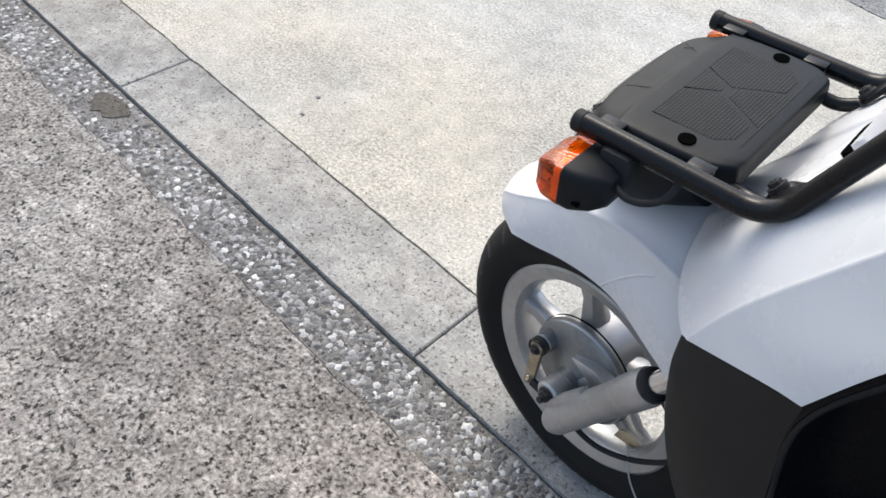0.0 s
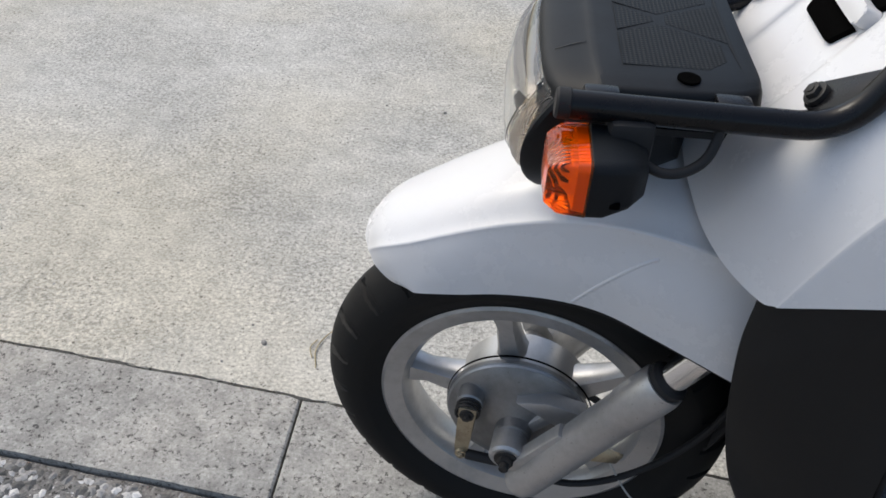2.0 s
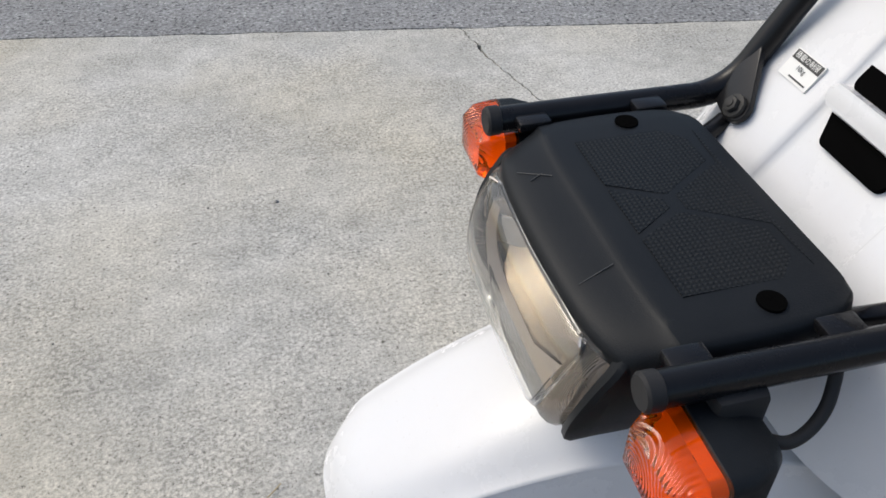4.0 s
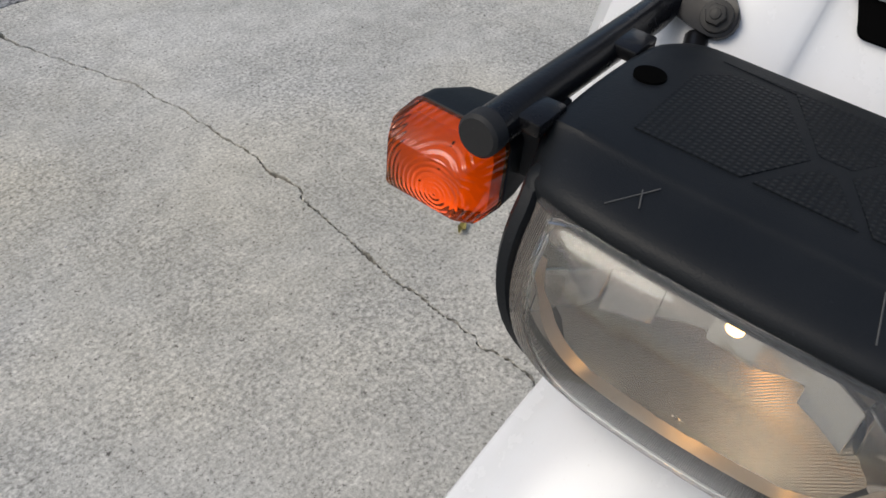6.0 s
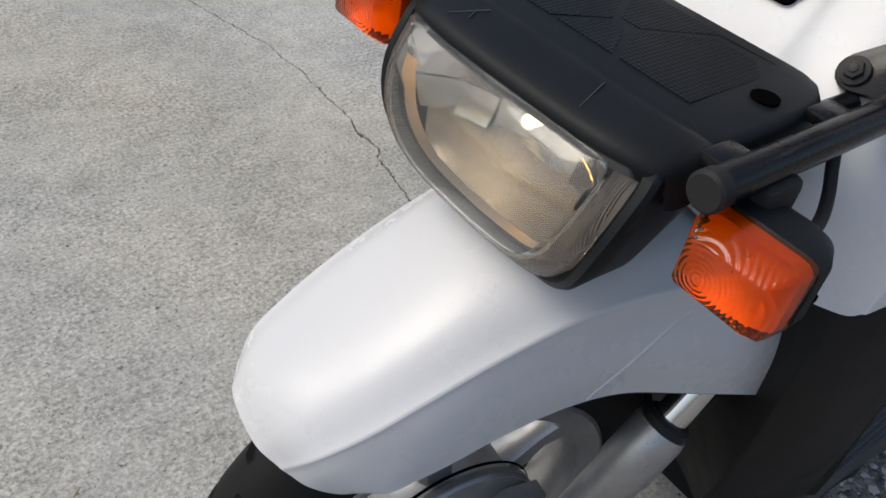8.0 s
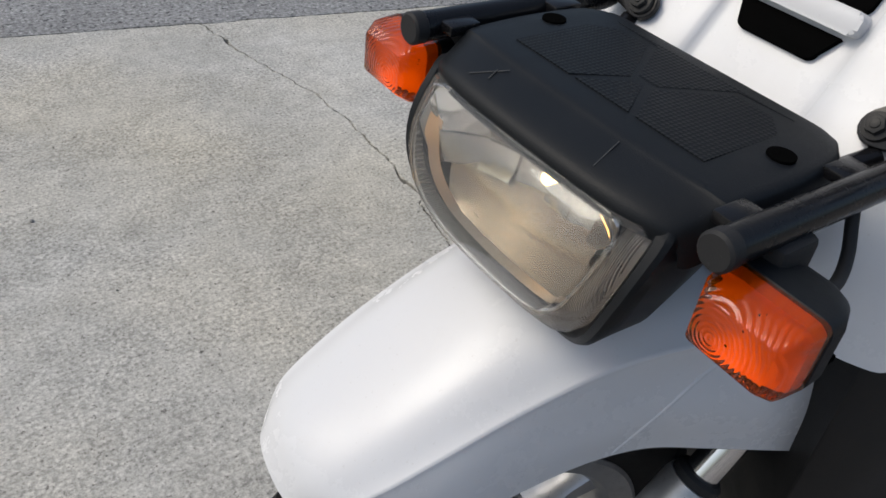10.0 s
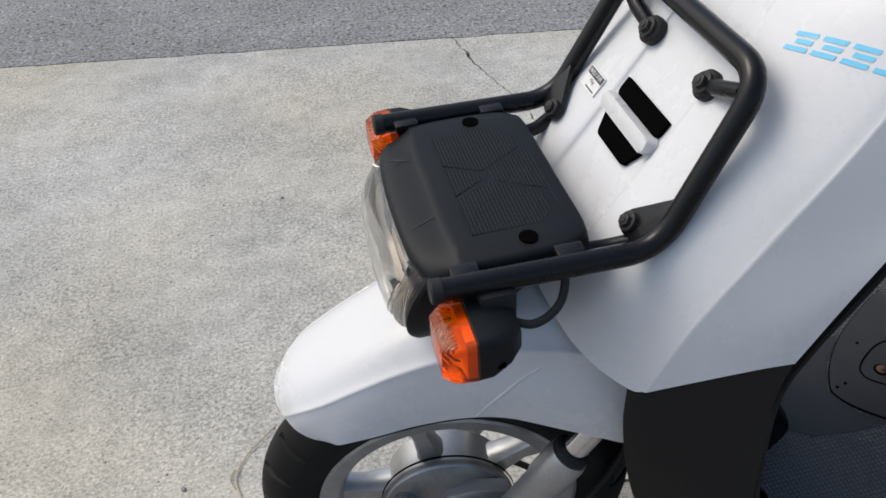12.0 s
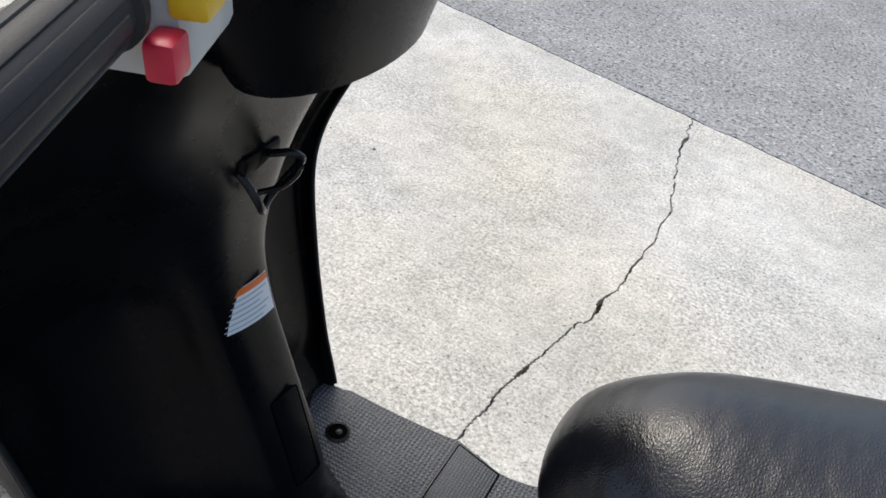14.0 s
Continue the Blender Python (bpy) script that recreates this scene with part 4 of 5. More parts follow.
hatch = prism([(0.537, 0.098), (0.603, 0.104), (0.601, 0.197), (0.537, 0.210)], 0.255, 0.2632, 0.0008)
part("floor_hatch", hatch, M_HATCH, board, "black footboard hatch")
for a, b in (((0.536, 0.097), (0.604, 0.103)), ((0.604, 0.103), (0.602, 0.198)), ((0.602, 0.198), (0.536, 0.211)), ((0.536, 0.211), (0.536, 0.097))):
    part("hatch_joint", tube([(*a, 0.2622), (*b, 0.2622)], 0.0011, segs=6), M_DARK, board)
lid = spline([(0.76, 0.150), (0.715, 0.127), (0.643, 0.079), (0.598, 0.035), (0.574, -0.002), (0.571, -0.020), (0.588, -0.050), (0.637, -0.094), (0.686, -0.117), (0.729, -0.125), (0.77, -0.130)], 4)
strip = [(0.470, 0.050), (0.500, 0.074), (0.560, 0.082), (0.640, 0.083), (0.593, 0.037), (0.566, -0.010), (0.586, -0.056), (0.620, -0.083), (0.560, -0.082), (0.500, -0.074), (0.470, -0.050)]
part("centre_strip", prism(strip, 0.255, 0.2627, 0.0), M_FLOOR, board, "smooth black strip down the footboard")
clid = part("battery_lid", prism([tuple(p) for p in lid], 0.25, 0.2655, 0.002), M_FLOOR, board, "smooth black battery lid")
part("lid_joint", tube([(x, y, 0.2628) for x, y in lid], 0.0016, segs=6), M_DARK, board)
recess = spline([(0.72, 0.052), (0.680, 0.046), (0.640, 0.022), (0.628, 0.004), (0.636, -0.014), (0.672, -0.040), (0.72, -0.056)], 4)
part("lid_step", tube([(x, y, 0.2654) for x, y in recess], 0.0014, segs=6), M_DARK, clid)
# no well is cut, a black disc on the lid gives its shade
part("screw_well_shade", prism([(0.659 + 0.011 * math.cos(a), 0.002 + 0.011 * math.sin(a)) for a in (math.pi / 10 * k for k in range(20))], 0.260, 0.2660, 0.0003), M_DARK, clid)
hexbolt((0.659, 0.002, 0.2665), (0, 0, 1), 0.0052, clid, M_RUST, "rusty screw")
# small screws, drawn as plain black dots
for x, y in ((0.580, -0.009), (0.595, -0.006), (0.657, 0.058), (0.684, -0.022)):
    part("small_screw", prism([(x + 0.0026 * math.cos(a), y + 0.0026 * math.sin(a)) for a in (math.pi / 6 * k for k in range(12))], 0.262, 0.2660), M_DARK, clid, smooth=False)


# seat post, body and seat
POST = [
    [(0.712, 0.000, 0.258), (0.716, 0.034, 0.258), (0.728, 0.066, 0.258), (0.764, 0.098, 0.258), (0.825, 0.098, 0.256), (0.895, 0.125, 0.255), (0.950, 0.172, 0.250), (1.250, 0.200, 0.250)],
    [(0.684, 0.000, 0.340), (0.688, 0.030, 0.340), (0.700, 0.056, 0.340), (0.743, 0.084, 0.340), (0.808, 0.098, 0.335), (0.877, 0.121, 0.330), (0.930, 0.164, 0.330), (1.250, 0.205, 0.330)],
    [(0.676, 0.000, 0.440), (0.680, 0.028, 0.440), (0.692, 0.050, 0.440), (0.730, 0.074, 0.440), (0.794, 0.098, 0.440), (0.859, 0.117, 0.440), (0.920, 0.156, 0.440), (1.250, 0.210, 0.440)],
    [(0.696, 0.000, 0.530), (0.700, 0.030, 0.530), (0.712, 0.052, 0.530), (0.750, 0.080, 0.530), (0.814, 0.098, 0.530), (0.885, 0.113, 0.525), (0.930, 0.148, 0.520), (1.250, 0.205, 0.530)],
    [(0.708, 0.000, 0.612), (0.712, 0.030, 0.612), (0.724, 0.050, 0.608), (0.764, 0.076, 0.596), (0.838, 0.096, 0.584), (0.920, 0.109, 0.574), (0.970, 0.140, 0.570), (1.250, 0.175, 0.570)],
]
part("seat_post", sheet(patch(mirror_half(POST), 4, 6), -0.004), M_SATIN, scooter, "smooth black body below the seat")
panel = [(0.733, 0.455), (0.732, 0.50), (0.742, 0.545), (0.775, 0.590), (0.822, 0.612), (0.90, 0.622), (1.05, 0.625), (1.26, 0.60), (1.27, 0.42), (1.1, 0.315), (0.95, 0.305), (0.86, 0.312), (0.79, 0.338), (0.752, 0.390)]
for s in (-1, 1):
    # the cover on the far flank sits further back, clear of the post
    o = [(x + (0.105 * (1.27 - x) / 0.54 if s > 0 else 0.0), z - (0.03 if s > 0 else 0.0)) for x, z in spline(panel + panel[:1], 5)[:-1]]
    cx, cz = 0.98, 0.465
    rows = []
    for k, d in ((0.0, 0.0), (0.35, 0.0), (0.62, -0.002), (0.82, -0.006), (0.93, -0.013), (1.0, -0.030)):
        rows.append([(cx + (x - cx) * k, s * (0.222 + d - 0.10 * max(0.0, 0.85 - (cx + (x - cx) * k)) ** 1.2), cz + (z - cz) * k) for x, z in o])
    rows[0] = [(cx + (x - cx) * 0.01, s * 0.222, cz + (z - cz) * 0.01) for x, z in o]
    part("side_cover", sheet(rows, 0.0, True), M_WHITE, scooter, "white rounded side cover under the seat")
SEAT = [
    [(0.692, 0, 0.600), (0.696, 0.030, 0.600), (0.708, 0.052, 0.594), (0.740, 0.082, 0.584), (0.741, 0.083, 0.576)],
    [(0.687, 0, 0.634), (0.691, 0.032, 0.631), (0.704, 0.058, 0.616), (0.752, 0.096, 0.590), (0.753, 0.097, 0.568)],
    [(0.699, 0, 0.668), (0.704, 0.036, 0.663), (0.722, 0.066, 0.644), (0.776, 0.114, 0.598), (0.777, 0.115, 0.556)],
    [(0.730, 0, 0.697), (0.735, 0.042, 0.690), (0.754, 0.078, 0.666), (0.808, 0.132, 0.606), (0.809, 0.133, 0.542)],
    [(0.775, 0, 0.718), (0.779, 0.050, 0.709), (0.798, 0.094, 0.682), (0.846, 0.148, 0.612), (0.847, 0.150, 0.530)],
    [(0.850, 0, 0.724), (0.852, 0.062, 0.716), (0.862, 0.112, 0.692), (0.893, 0.162, 0.620), (0.893, 0.164, 0.520)],
    [(0.960, 0, 0.734), (0.960, 0.076, 0.729), (0.962, 0.128, 0.708), (0.970, 0.174, 0.630), (0.970, 0.175, 0.512)],
    [(1.120, 0, 0.750), (1.120, 0.082, 0.746), (1.120, 0.138, 0.726), (1.120, 0.182, 0.642), (1.120, 0.182, 0.512)],
    [(1.270, 0, 0.756), (1.270, 0.082, 0.752), (1.270, 0.138, 0.732), (1.270, 0.178, 0.652), (1.270, 0.178, 0.528)],
]
seat = part("seat", sheet(patch(mirror_half(SEAT), 6, 6), -0.004), M_VINYL, scooter, "black grained vinyl saddle")
part("seat_back_wall", sheet([[(1.268, y, z) for y in (-0.175, 0.0, 0.175)] for z in (0.25, 0.5, 0.68, 0.755)], 0.004), M_BLACK, seat)

# rear wheel stands under the tail
rw = part("rear_wheel", lathe([(0.135, -0.036), (0.14, -0.034), (0.13, -0.01), (0.13, 0.01), (0.14, 0.034), (0.135, 0.036), (0.05, 0.02), (0.05, -0.02)], (1.20, 0, 0.215), segs=48, close=True), M_ALLOY, scooter, "small silver rear wheel")
part("rear_tyre", lathe([(0.138, -0.036), (0.165, -0.052), (0.195, -0.046), (0.213, -0.022), (0.215, 0), (0.213, 0.022), (0.195, 0.046), (0.165, 0.052), (0.138, 0.036)], (1.20, 0, 0.215), segs=72, close=True), M_TYRE, rw)

# front carrier


def hull(pts):
    """The convex outline round flat points."""
    pts = sorted(pts)
    out = []
    for seq in (pts, pts[::-1]):
        run = []
        for p in seq:
            while len(run) > 1 and (run[-1][0] - run[-2][0]) * (p[1] - run[-2][1]) - (run[-1][1] - run[-2][1]) * (p[0] - run[-2][0]) <= 0:
                run.pop()
            run.append(p)
        out += run[:-1]
    return out


R_T = 0.0108
loop = rounded([(-0.014, -0.1385, 0.7365), (0.186, -0.1385, 0.733), (0.264, -0.126, 0.884), (0.264, 0.126, 0.884), (0.186, 0.1385, 0.733), (-0.014, 0.1385, 0.7365)], 0.034, 8)
carrier = part("front_carrier", tube(loop, R_T, segs=18), M_TUBE, scooter, "black enamelled steel tube front carrier")
for s in (-1, 1):
    part("end_cap", rod((-0.022, s * 0.1385, 0.7367), (-0.010, s * 0.1385, 0.7365), R_T + 0.0008, segs=20), M_RUBBER, carrier, "black plastic tube plug")
    # lower gusset and bolt
    g = frame_on(face_point(s * 0.120, 0.738, 0.010), FN, (0.2, 0, 1))
    k = s
    pts = [(k * 0.016 + 0.0125 * math.cos(a), -0.006 + 0.0125 * math.sin(a)) for a in (math.pi / 8 * q for q in range(16))]
    pts += [(-k * 0.013 + 0.007 * math.cos(a), 0.034 + 0.009 * math.sin(a)) for a in (math.pi / 4 * q for q in range(8))] + [(-k * 0.014, -0.012)]
    pl_ = prism(hull(pts), -0.003, 0.0025, 0.001, g)
    br = part("bracket", pl_, M_TUBE, carrier, "black steel mounting bracket")
    hexbolt(face_point(s * 0.104, 0.733, 0.015), FN, 0.0068, br, M_BOLT, "dark flanged bolt")
    # upper lug and bolt
    p0 = face_point(s * 0.058, 0.838, 0.0)
    br = part("bracket", tube([p0 + FN * 0.002, p0.lerp(Vector((0.252, s * 0.118, 0.864)), 0.5) + FN * 0.004, Vector((0.254, s * 0.118, 0.866))], 0.0080, segs=10), M_TUBE, carrier, "black steel mounting lug")
    part("washer", rod(p0 - FN * 0.004, p0 + FN * 0.009, 0.0145, segs=24), M_RUBBER, br, "black rubber mounting washer")
    hexbolt(p0 + FN * 0.011, FN, 0.0072, br, M_BOLT, "dark flanged bolt")
    for x in (0.012, 0.108):
        part("plate_clip", block((x, s * 0.126, 0.739), (0.026, 0.018, 0.008), None, 0.002), M_TUBE, carrier)
for s in (-1, 1):
    part("brace", tube(rounded([(0.172, s * 0.112, 0.724), (0.150, s * 0.104, 0.716), (0.095, s * 0.104, 0.722)], 0.02), 0.0075), M_TUBE, carrier, "short black brace tube")

# carrier plate over the lamp: rows from front to back, half columns from the middle out
PLATE = [
    [(-0.031, 0.000, 0.7180), (-0.030, 0.050, 0.7180), (-0.026, 0.084, 0.7180), (-0.018, 0.104, 0.7170), (-0.012, 0.112, 0.7150), (-0.010, 0.115, 0.7050)],
    [(-0.030, 0.000, 0.7285), (-0.029, 0.050, 0.7285), (-0.025, 0.084, 0.7280), (-0.017, 0.106, 0.7250), (-0.009, 0.114, 0.7190), (-0.007, 0.118, 0.7050)],
    [(-0.021, 0.000, 0.7345), (-0.020, 0.050, 0.7345), (-0.016, 0.085, 0.7340), (-0.009, 0.107, 0.7305), (-0.002, 0.116, 0.7240), (0.000, 0.121, 0.7080)],
    [(0.004, 0.000, 0.7400), (0.004, 0.050, 0.7400), (0.006, 0.086, 0.7400), (0.010, 0.108, 0.7390), (0.012, 0.119, 0.7350), (0.013, 0.124, 0.7150)],
    [(0.014, 0.000, 0.7425), (0.014, 0.050, 0.7425), (0.015, 0.087, 0.7425), (0.017, 0.109, 0.7415), (0.018, 0.120, 0.7375), (0.018, 0.125, 0.7170)],
    [(0.060, 0.000, 0.7435), (0.060, 0.050, 0.7435), (0.060, 0.088, 0.7435), (0.060, 0.110, 0.7425), (0.060, 0.121, 0.7385), (0.060, 0.126, 0.7170)],
    [(0.108, 0.000, 0.7435), (0.108, 0.050, 0.7435), (0.108, 0.088, 0.7435), (0.108, 0.108, 0.7425), (0.109, 0.118, 0.7385), (0.110, 0.123, 0.7170)],
    [(0.127, 0.000, 0.7430), (0.127, 0.050, 0.7430), (0.127, 0.086, 0.7430), (0.126, 0.101, 0.7420), (0.126, 0.109, 0.7380), (0.126, 0.114, 0.7170)],
    [(0.135, 0.000, 0.7400), (0.135, 0.050, 0.7400), (0.135, 0.083, 0.7400), (0.134, 0.096, 0.7390), (0.134, 0.103, 0.7350), (0.134, 0.107, 0.7150)],
    [(0.137, 0.000, 0.7190), (0.137, 0.050, 0.7190), (0.137, 0.083, 0.7190), (0.136, 0.096, 0.7190), (0.136, 0.103, 0.7170), (0.136, 0.107, 0.7130)],
]
plate = part("carrier_plate", sheet(patch(mirror_half(PLATE), 4, 3), -0.003), M_BLACK, carrier, "matt black plastic carrier plate, scuffed")
for o in ([(0.030, -0.084), (0.030, -0.030), (0.066, -0.010), (0.112, -0.040), (0.112, -0.068), (0.096, -0.084)],
          [(0.030, 0.084), (0.030, 0.030), (0.066, 0.010), (0.112, 0.040), (0.112, 0.068), (0.096, 0.084)],
          [(0.030, -0.024), (0.030, 0.024), (0.062, 0.004), (0.062, -0.004)],
          [(0.121, -0.078), (0.121, 0.078), (0.118, 0.036), (0.072, 0.008), (0.072, -0.008), (0.118, -0.036)]):
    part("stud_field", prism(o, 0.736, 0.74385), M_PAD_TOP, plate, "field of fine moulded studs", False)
for s in (-1, 1):
    x, y = 0.078, s * 0.1005
    # black disc on the plate paints the hole's depth shade, the screw shares it
    part("screw_hole_shade", prism([(x + 0.0088 * math.cos(a), y + 0.0088 * math.sin(a)) for a in (math.pi / 12 * k for k in range(24))], 0.733, 0.7447), M_DARK, plate, "black disc for the shade down a screw hole", False)
    part("screw", prism([(x + 0.0022 * math.cos(a), y - s * 0.003 + 0.0022 * math.sin(a)) for a in (math.pi / 6 * k for k in range(12))], 0.736, 0.7449, 0.0002), M_DARK, plate, "cross-head screw")
for a, b in (((-0.0200, -0.050, 0.7348), (0.004, -0.044, 0.7410)), ((-0.019, 0.070, 0.7348), (0.001, 0.054, 0.7400)), ((-0.014, 0.056, 0.7368), (-0.004, 0.060, 0.7390))):
    part("scuff", tube([a, b], 0.0004, segs=5), M_SCUFF, plate, "pale scuff line")

# headlamp
OUT = [(-0.098, 0.058), (-0.050, 0.060), (0, 0.060), (0.050, 0.060), (0.098, 0.058), (0.102, 0.046), (0.099, 0.015), (0.088, -0.018), (0.070, -0.042), (0.048, -0.052), (0, -0.055), (-0.048, -0.052), (-0.070, -0.042), (-0.088, -0.018), (-0.099, 0.015), (-0.102, 0.046)]


def lamp_point(y, v, k, out):
    """A place on the lamp's bulged front: outline point (y, v) drawn in by k, moved out forwards."""
    ky = k if k >= 1 else 1 - (1 - k) * 0.6 if k >= 0.775 else 0.865 * k / 0.775
    yy, vv = y * ky, 0.003 + (v - 0.003) * k + 0.045 * min(0.225, max(0.0, 1 - k))
    x = -0.045 + 7.5 * (vv - 0.003) ** 2 + 0.7 * yy * yy - out
    return (x, yy, 0.666 + vv)


ol = [tuple(p) for p in spline(OUT + OUT[:1], 4)[:-1]]
lamp = part("headlamp", sheet([[lamp_point(y, v, k, o) for y, v in ol] for k, o in ((1.10, -0.020), (1.10, 0.0), (1.075, 0.003), (1.02, 0.002), (0.985, -0.002), (0.96, -0.012))], 0.0, True), M_BLACK, scooter, "rectangular headlamp in a black housing, bulb lit")
HB = []
for k, dx in ((1.10, 0.0), (1.11, 0.03), (1.05, 0.07), (0.8, 0.11), (0.3, 0.12)):
    HB.append([(lamp_point(y, v, 1.0, -0.012)[0] + dx, y * k, min(0.728, 0.666 + v * k + (0.012 if dx > 0.05 else 0))) for y, v in ol])
part("lamp_housing", sheet(HB, 0.0, True), M_BLACK, lamp, "black headlamp housing")
rim_ = sheet([[lamp_point(y, v, k, o) for y, v in ol] for k, o in ((0.975, -0.010), (0.965, 0.003), (0.93, 0.007), (0.87, 0.009), (0.80, 0.009), (0.775, 0.0085))], 0.0, True)
part("lens_border", rim_, M_RIBBED, lamp, "clear finely ribbed lens border")
lens = sheet([[lamp_point(y, v, k, o) for y, v in ol] for k, o in ((0.775, 0.0085), (0.74, 0.012), (0.5, 0.012), (0.25, 0.012), (0.01, 0.012))], 0.0015, True)
lens = part("lens", lens, M_GLASS, lamp, "clear headlamp lens")
lens.visible_shadow = False
part("lens_ridge", tube([lamp_point(y, v, 0.775, 0.0095) for y, v in ol + ol[:1]], 0.0013, segs=8), M_GLASS, lamp)
bez = []
for k, d in ((0.985, 0.010), (0.90, 0.014), (0.80, 0.010), (0.775, 0.004), (0.76, 0.012)):
    bez.append([(lamp_point(y, v, k, 0)[0] + d, *lamp_point(y, v, k, 0)[1:]) for y, v in ol])
part("bezel", sheet(bez, 0.0, True), M_BEZEL, lamp, "taupe metallised bezel behind the lens border")


def reflector_x(y, v, strip, band):
    """Depth of the faceted bowl: each strip and band leans a little its own way."""
    x = 0.022 - 5.6 * y * y - 9.0 * (v - 0.012) ** 2
    lean = (0.30, 0.02, -0.22, 0.10, -0.02, 0.22, -0.30)[strip]
    x += lean * (y - (-0.0875 + 0.025 * (strip + 0.5))) + (0.22, -0.05)[band] * (v - 0.030) * (0.6 + 0.4 * (strip % 2))
    return max(-0.034, x)


for band, (v0, v1) in enumerate(((-0.004, 0.018), (0.018, 0.056))):
    for strip in range(7):
        y0, y1 = -0.0875 + 0.025 * strip, -0.0625 + 0.025 * strip
        rows = [[(reflector_x(y, v, strip, band), y, 0.666 + v) for y in (y0, (y0 + y1) / 2, y1)] for v in (v0, (v0 + v1) / 2, v1)]
        part("reflector_facet", sheet(rows, -0.0012), M_MIRROR, lamp, "mirror-bright reflector facet")
low = []
for v, w in ((0.001, 0.081), (-0.006, 0.077), (-0.013, 0.072), (-0.020, 0.066), (-0.027, 0.058), (-0.034, 0.048)):
    low.append([(max(0.018 - 5.0 * y * y - 0.9 * (0.001 - v) - 8.0 * (v - 0.001) ** 2, -0.038 + 7.5 * v * v + 0.7 * y * y), y, 0.666 + v) for y in (w * (i / 10 - 1) for i in range(21))])
part("reflector", sheet(low, 0.0012), M_BOWL_TINT, lamp, "silvered lower reflector bowl with the ground's brown reflection painted in")
part("bulb", rod((0.016, 0, 0.690), (-0.004, 0, 0.690), 0.0045, segs=14, bevel=0.5), M_BULB, lamp, "small glowing warm bulb")
part("bulb_socket", rod((0.040, 0, 0.690), (0.016, 0, 0.690), 0.008), M_CHROME, lamp)

# indicators
for s, side in ((-1, "left"), (1, "right")):
    yc, zc = s * 0.1655, 0.699

    def ring(x, hw, hh, r, dy=0.0):
        return [(x, yc + s * dy + 0.85 * a, zc + 0.70 * b) for a, b in squircle(hw, hh, r, 5)]
    shell = sheet([ring(0.004, 0.0345, 0.0315, 0.010), ring(0.006, 0.0375, 0.0340, 0.011), ring(0.018, 0.0370, 0.0335, 0.011), ring(0.036, 0.031, 0.029, 0.012, -0.003), ring(0.047, 0.022, 0.021, 0.012, -0.005), ring(0.050, 0.002, 0.002, 0.001, -0.005)], 0.0, True)
    ind = part("indicator", shell, M_BLACK, scooter, "black indicator housing with amber lens")
    al = sheet([ring(0.0055, 0.0365, 0.0330, 0.006), ring(-0.010, 0.0350, 0.0315, 0.005), ring(-0.0155, 0.0340, 0.0305, 0.005), ring(-0.0235, 0.0290, 0.0235, 0.004), ring(-0.0250, 0.0278, 0.0220, 0.004), ring(-0.0265, 0.0170, 0.0140, 0.004), ring(-0.027, 0.001, 0.001, 0.0005)], 0.0, True)
    part("amber_lens", al, M_AMBER[s], ind, "amber plastic lens with moulded rings")
    inner = sheet([ring(0.0045, 0.033, 0.030, 0.009), ring(-0.004, 0.031, 0.028, 0.009), ring(0.002, 0.010, 0.010, 0.009), ring(0.003, 0.001, 0.001, 0.0005)], 0.0, True)
    part("lamp_bowl", inner, M_AMBER_IN, ind)
    part("stem", block((0.035, s * 0.140, 0.712), (0.034, 0.030, 0.040), None, 0.006), M_RUBBER, ind, "black rubber mounting stem")
    part("drain_notch", block((0.022, yc + s * 0.024, zc - 0.010), (0.014, 0.012, 0.005), None, 0.001), M_DARK, ind)
    part("lead", tube(spline([(0.045, yc - s * 0.004, zc + 0.006), (0.060, yc, zc + 0.002), (0.076, yc - s * 0.004, zc + 0.002), (0.090, s * 0.154, zc + 0.008), (0.097, s * 0.146, zc + 0.020), (0.098, s * 0.141, zc + 0.034)], 8), 0.0040, segs=10), M_RUBBER, ind, "black rubber sheathed lead")
part("under_frame", sheet([[(x, y, 0.706 - 0.02 * (abs(y) > 0.05)) for y in (-0.09, -0.05, 0.0, 0.05, 0.09)] for x in (0.03, 0.07, 0.10, 0.12)], 0.01), M_BLACK, carrier, "black bracket frame under the plate")

# handlebar
bar = part("handlebar", tube(rounded([(0.584, -0.366, 1.029), (0.530, -0.230, 1.032), (0.475, -0.09, 1.000), (0.475, 0.09, 1.000), (0.530, 0.230, 1.032), (0.584, 0.366, 1.029)], 0.05), 0.011, segs=14), M_TUBE, scooter, "black steel handlebar")
cov = [[(0.465 + rx * math.cos(a), ry * math.sin(a), z) for a in (math.pi / 20 * k for k in range(40))] for z, rx, ry in ((0.898, 0.040, 0.080), (0.902, 0.048, 0.096), (0.940, 0.057, 0.118), (0.985, 0.066, 0.142), (1.020, 0.070, 0.150), (1.040, 0.060, 0.138), (1.048, 0.03, 0.07), (1.049, 0.001, 0.001))]
hc = part("handle_cover", sheet(cov, 0.0, True), M_GLOSS, bar, "smooth black handlebar cover")
part("cover_label", prism(squircle(0.012, 0.006, 0.001, 2), -0.003, 0.001, 0, frame_on((0.436, 0.060, 0.868), (0.92, 0.30, -0.35))), M_GREY, hc, "small pale grey label")
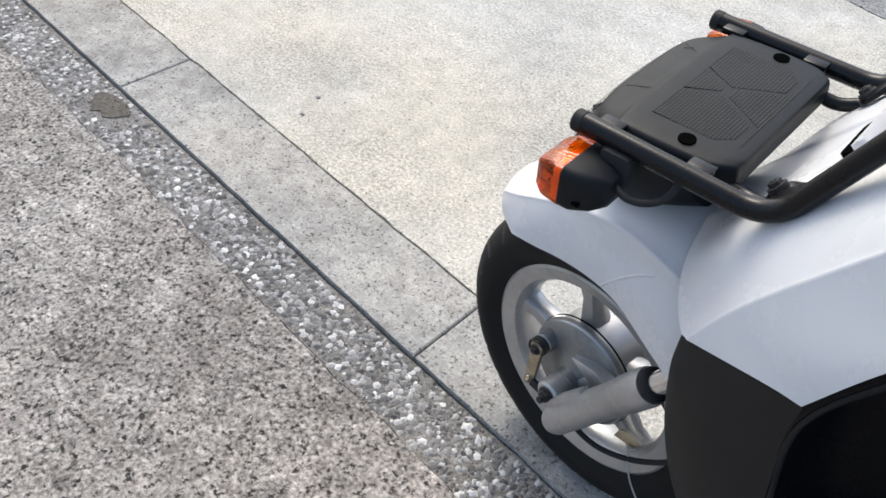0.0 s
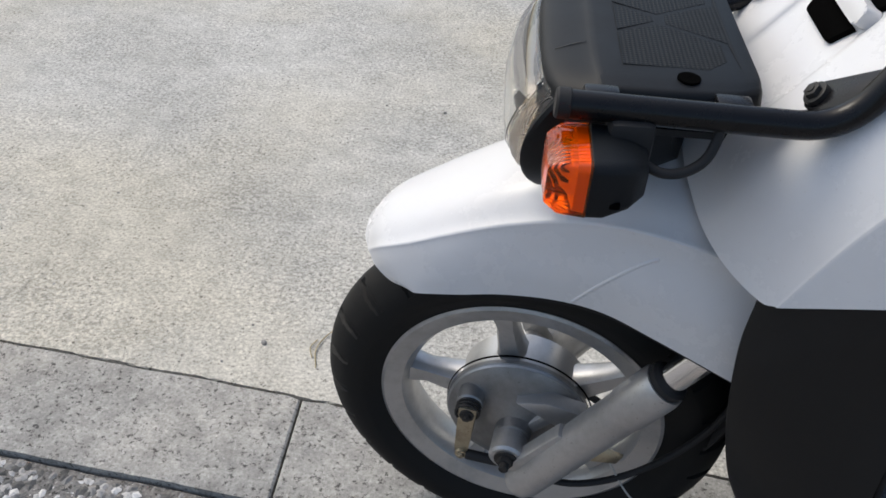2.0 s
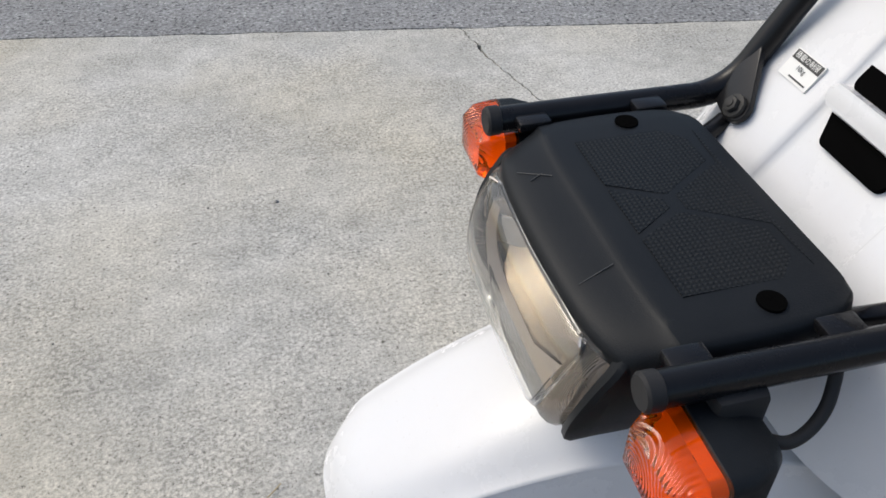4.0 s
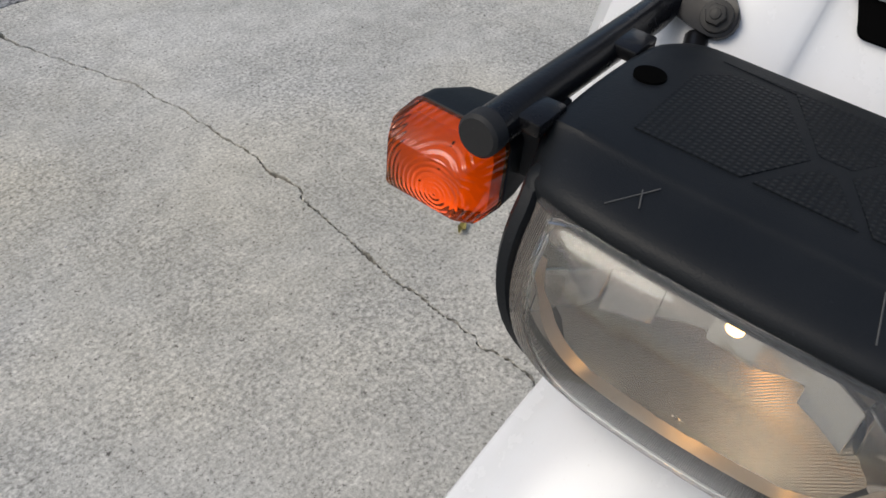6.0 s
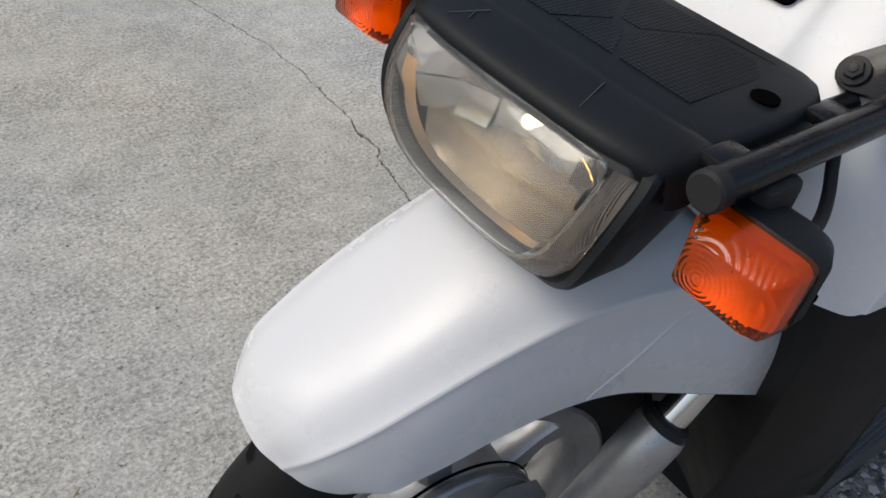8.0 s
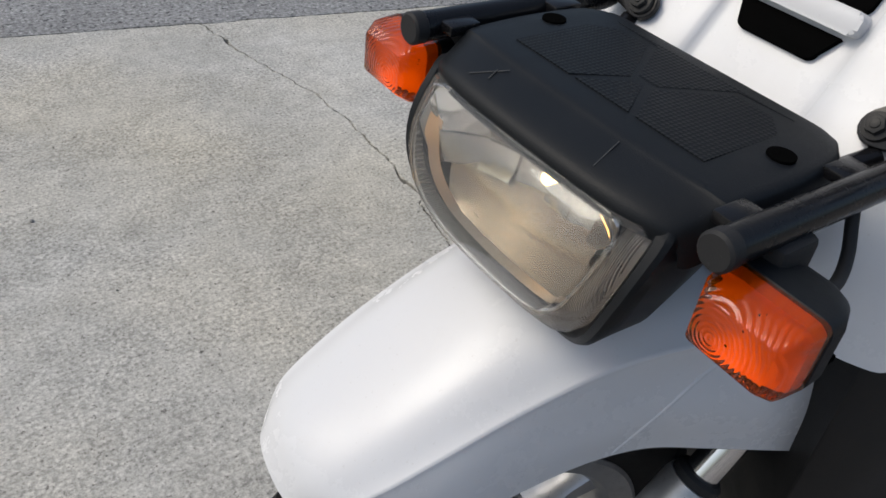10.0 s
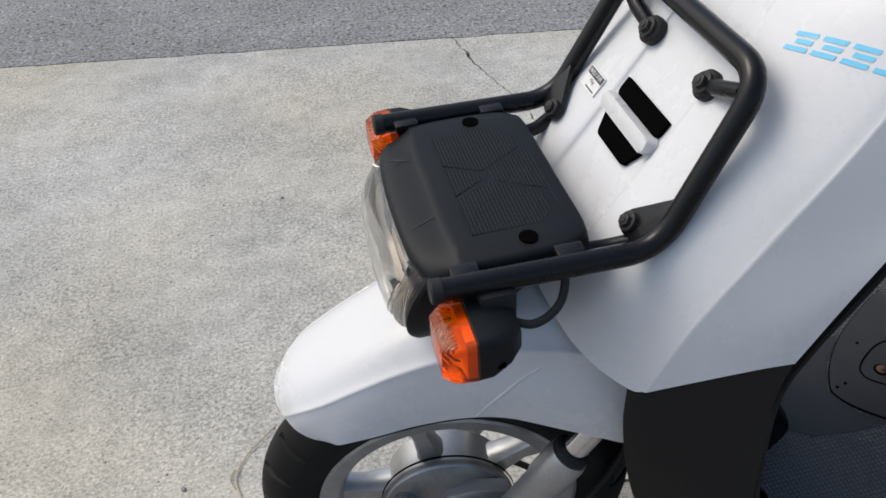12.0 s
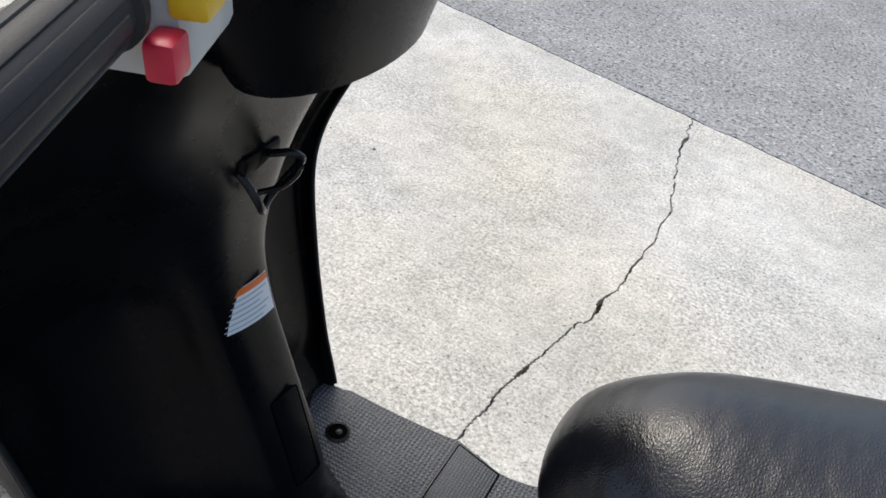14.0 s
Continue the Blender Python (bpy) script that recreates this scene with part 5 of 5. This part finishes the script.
for s in (-1, 1):
    g0, g1 = Vector((0.535, s * 0.246, 1.032)), Vector((0.584, s * 0.370, 1.029))
    d = (g1 - g0).normalized()
    L = (g1 - g0).length
    pts, tp = [], []
    for k in range(61):
        f = k / 60
        pts.append(g0 + d * (L * f))
        tp.append((1.0 + (0.16 if f < 0.06 else 0) + (0.28 if f > 0.93 else 0.0)) * (0.95 if f in (0.0, 1.0) else 1))
    grip = part("grip", tube(pts, 0.0155, segs=28, taper=tp), M_RUBBER, bar, "black rubber handgrip")
    for k in range(10):
        a = 2 * math.pi * k / 10
        u = Vector((0, 0, 1)).cross(d).normalized()
        w = d.cross(u)
        o = (u * math.cos(a) + w * math.sin(a)) * 0.0152
        part("grip_rib", block((0, 0, 0), (L * 0.78, 0.006, 0.0022), None, 0.0008), M_RUBBER, grip).matrix_basis = Matrix.Translation(g0.lerp(g1, 0.49) + o) @ Matrix((d, o.cross(d).normalized(), o.normalized())).transposed().to_4x4()
    lev = spline([(0.485, s * 0.175, 1.018), (0.462, s * 0.225, 1.018), (0.455, s * 0.285, 1.016), (0.465, s * 0.340, 1.014), (0.470, s * 0.366, 1.013), (0.464, s * 0.388, 1.013)], 6)
    lm = part("brake_lever", tube(lev, 0.0075, segs=14, taper=[1.25 - 0.5 * k / (len(lev) - 1) for k in range(len(lev))]), M_CHROME, bar, "polished alloy brake lever")
    ball = bmesh.new()
    bmesh.ops.create_uvsphere(ball, u_segments=20, v_segments=12, radius=0.0098)
    bmesh.ops.translate(ball, verts=ball.verts, vec=(0.463, s * 0.390, 1.013))
    part("lever_ball", ball, M_CHROME, lm)
    sw = part("switch_housing", block((0.520, s * 0.208, 1.018), (0.046, 0.062, 0.046), Matrix.Rotation(s * radians(-22), 4, "Z"), 0.007), M_GREY, bar, "light grey switch housing")
    part("lever_clamp", block((0.492, s * 0.186, 1.012), (0.034, 0.03, 0.026), Matrix.Rotation(s * radians(-22), 4, "Z"), 0.005), M_BLACK, bar)
    if s < 0:
        part("horn_button", block((0.552, -0.236, 1.012), (0.013, 0.017, 0.017), Matrix.Rotation(radians(22), 4, "Z"), 0.003), M_RED, sw, "red push button")
        part("turn_switch", block((0.553, -0.219, 1.030), (0.016, 0.022, 0.013), Matrix.Rotation(radians(22), 4, "Z"), 0.003), M_YELLOW, sw, "yellow sliding switch")

# loose bits on the ground
leaf = sheet([[(0.636 + 0.030 * (i / 8 - 0.5), 0.578 + (j - 1) * 0.008 * math.sin(math.pi * (0.08 + 0.84 * i / 8)) + 0.01 * i / 8, 0.004 + 0.006 * abs(j - 1) + 0.004 * math.sin(i)) for i in range(9)] for j in range(3)], 0.0006)
tagged(part("leaf", leaf, M_LEAF, None), "small curled yellow-brown leaf on the concrete", "leaf")
tw = tube(spline([(-0.250, 0.385, 0.006), (-0.307, 0.330, 0.004), (-0.327, 0.285, 0.003), (-0.319, 0.240, 0.003)], 6), 0.0011, segs=6)
tube(spline([(-0.330, 0.305, 0.003), (-0.338, 0.285, 0.003), (-0.330, 0.262, 0.003)], 5), 0.0010, tw, 6)
tagged(part("straw", tw, M_STRAW, None), "dry bent straw stem lying on the concrete", "straw")
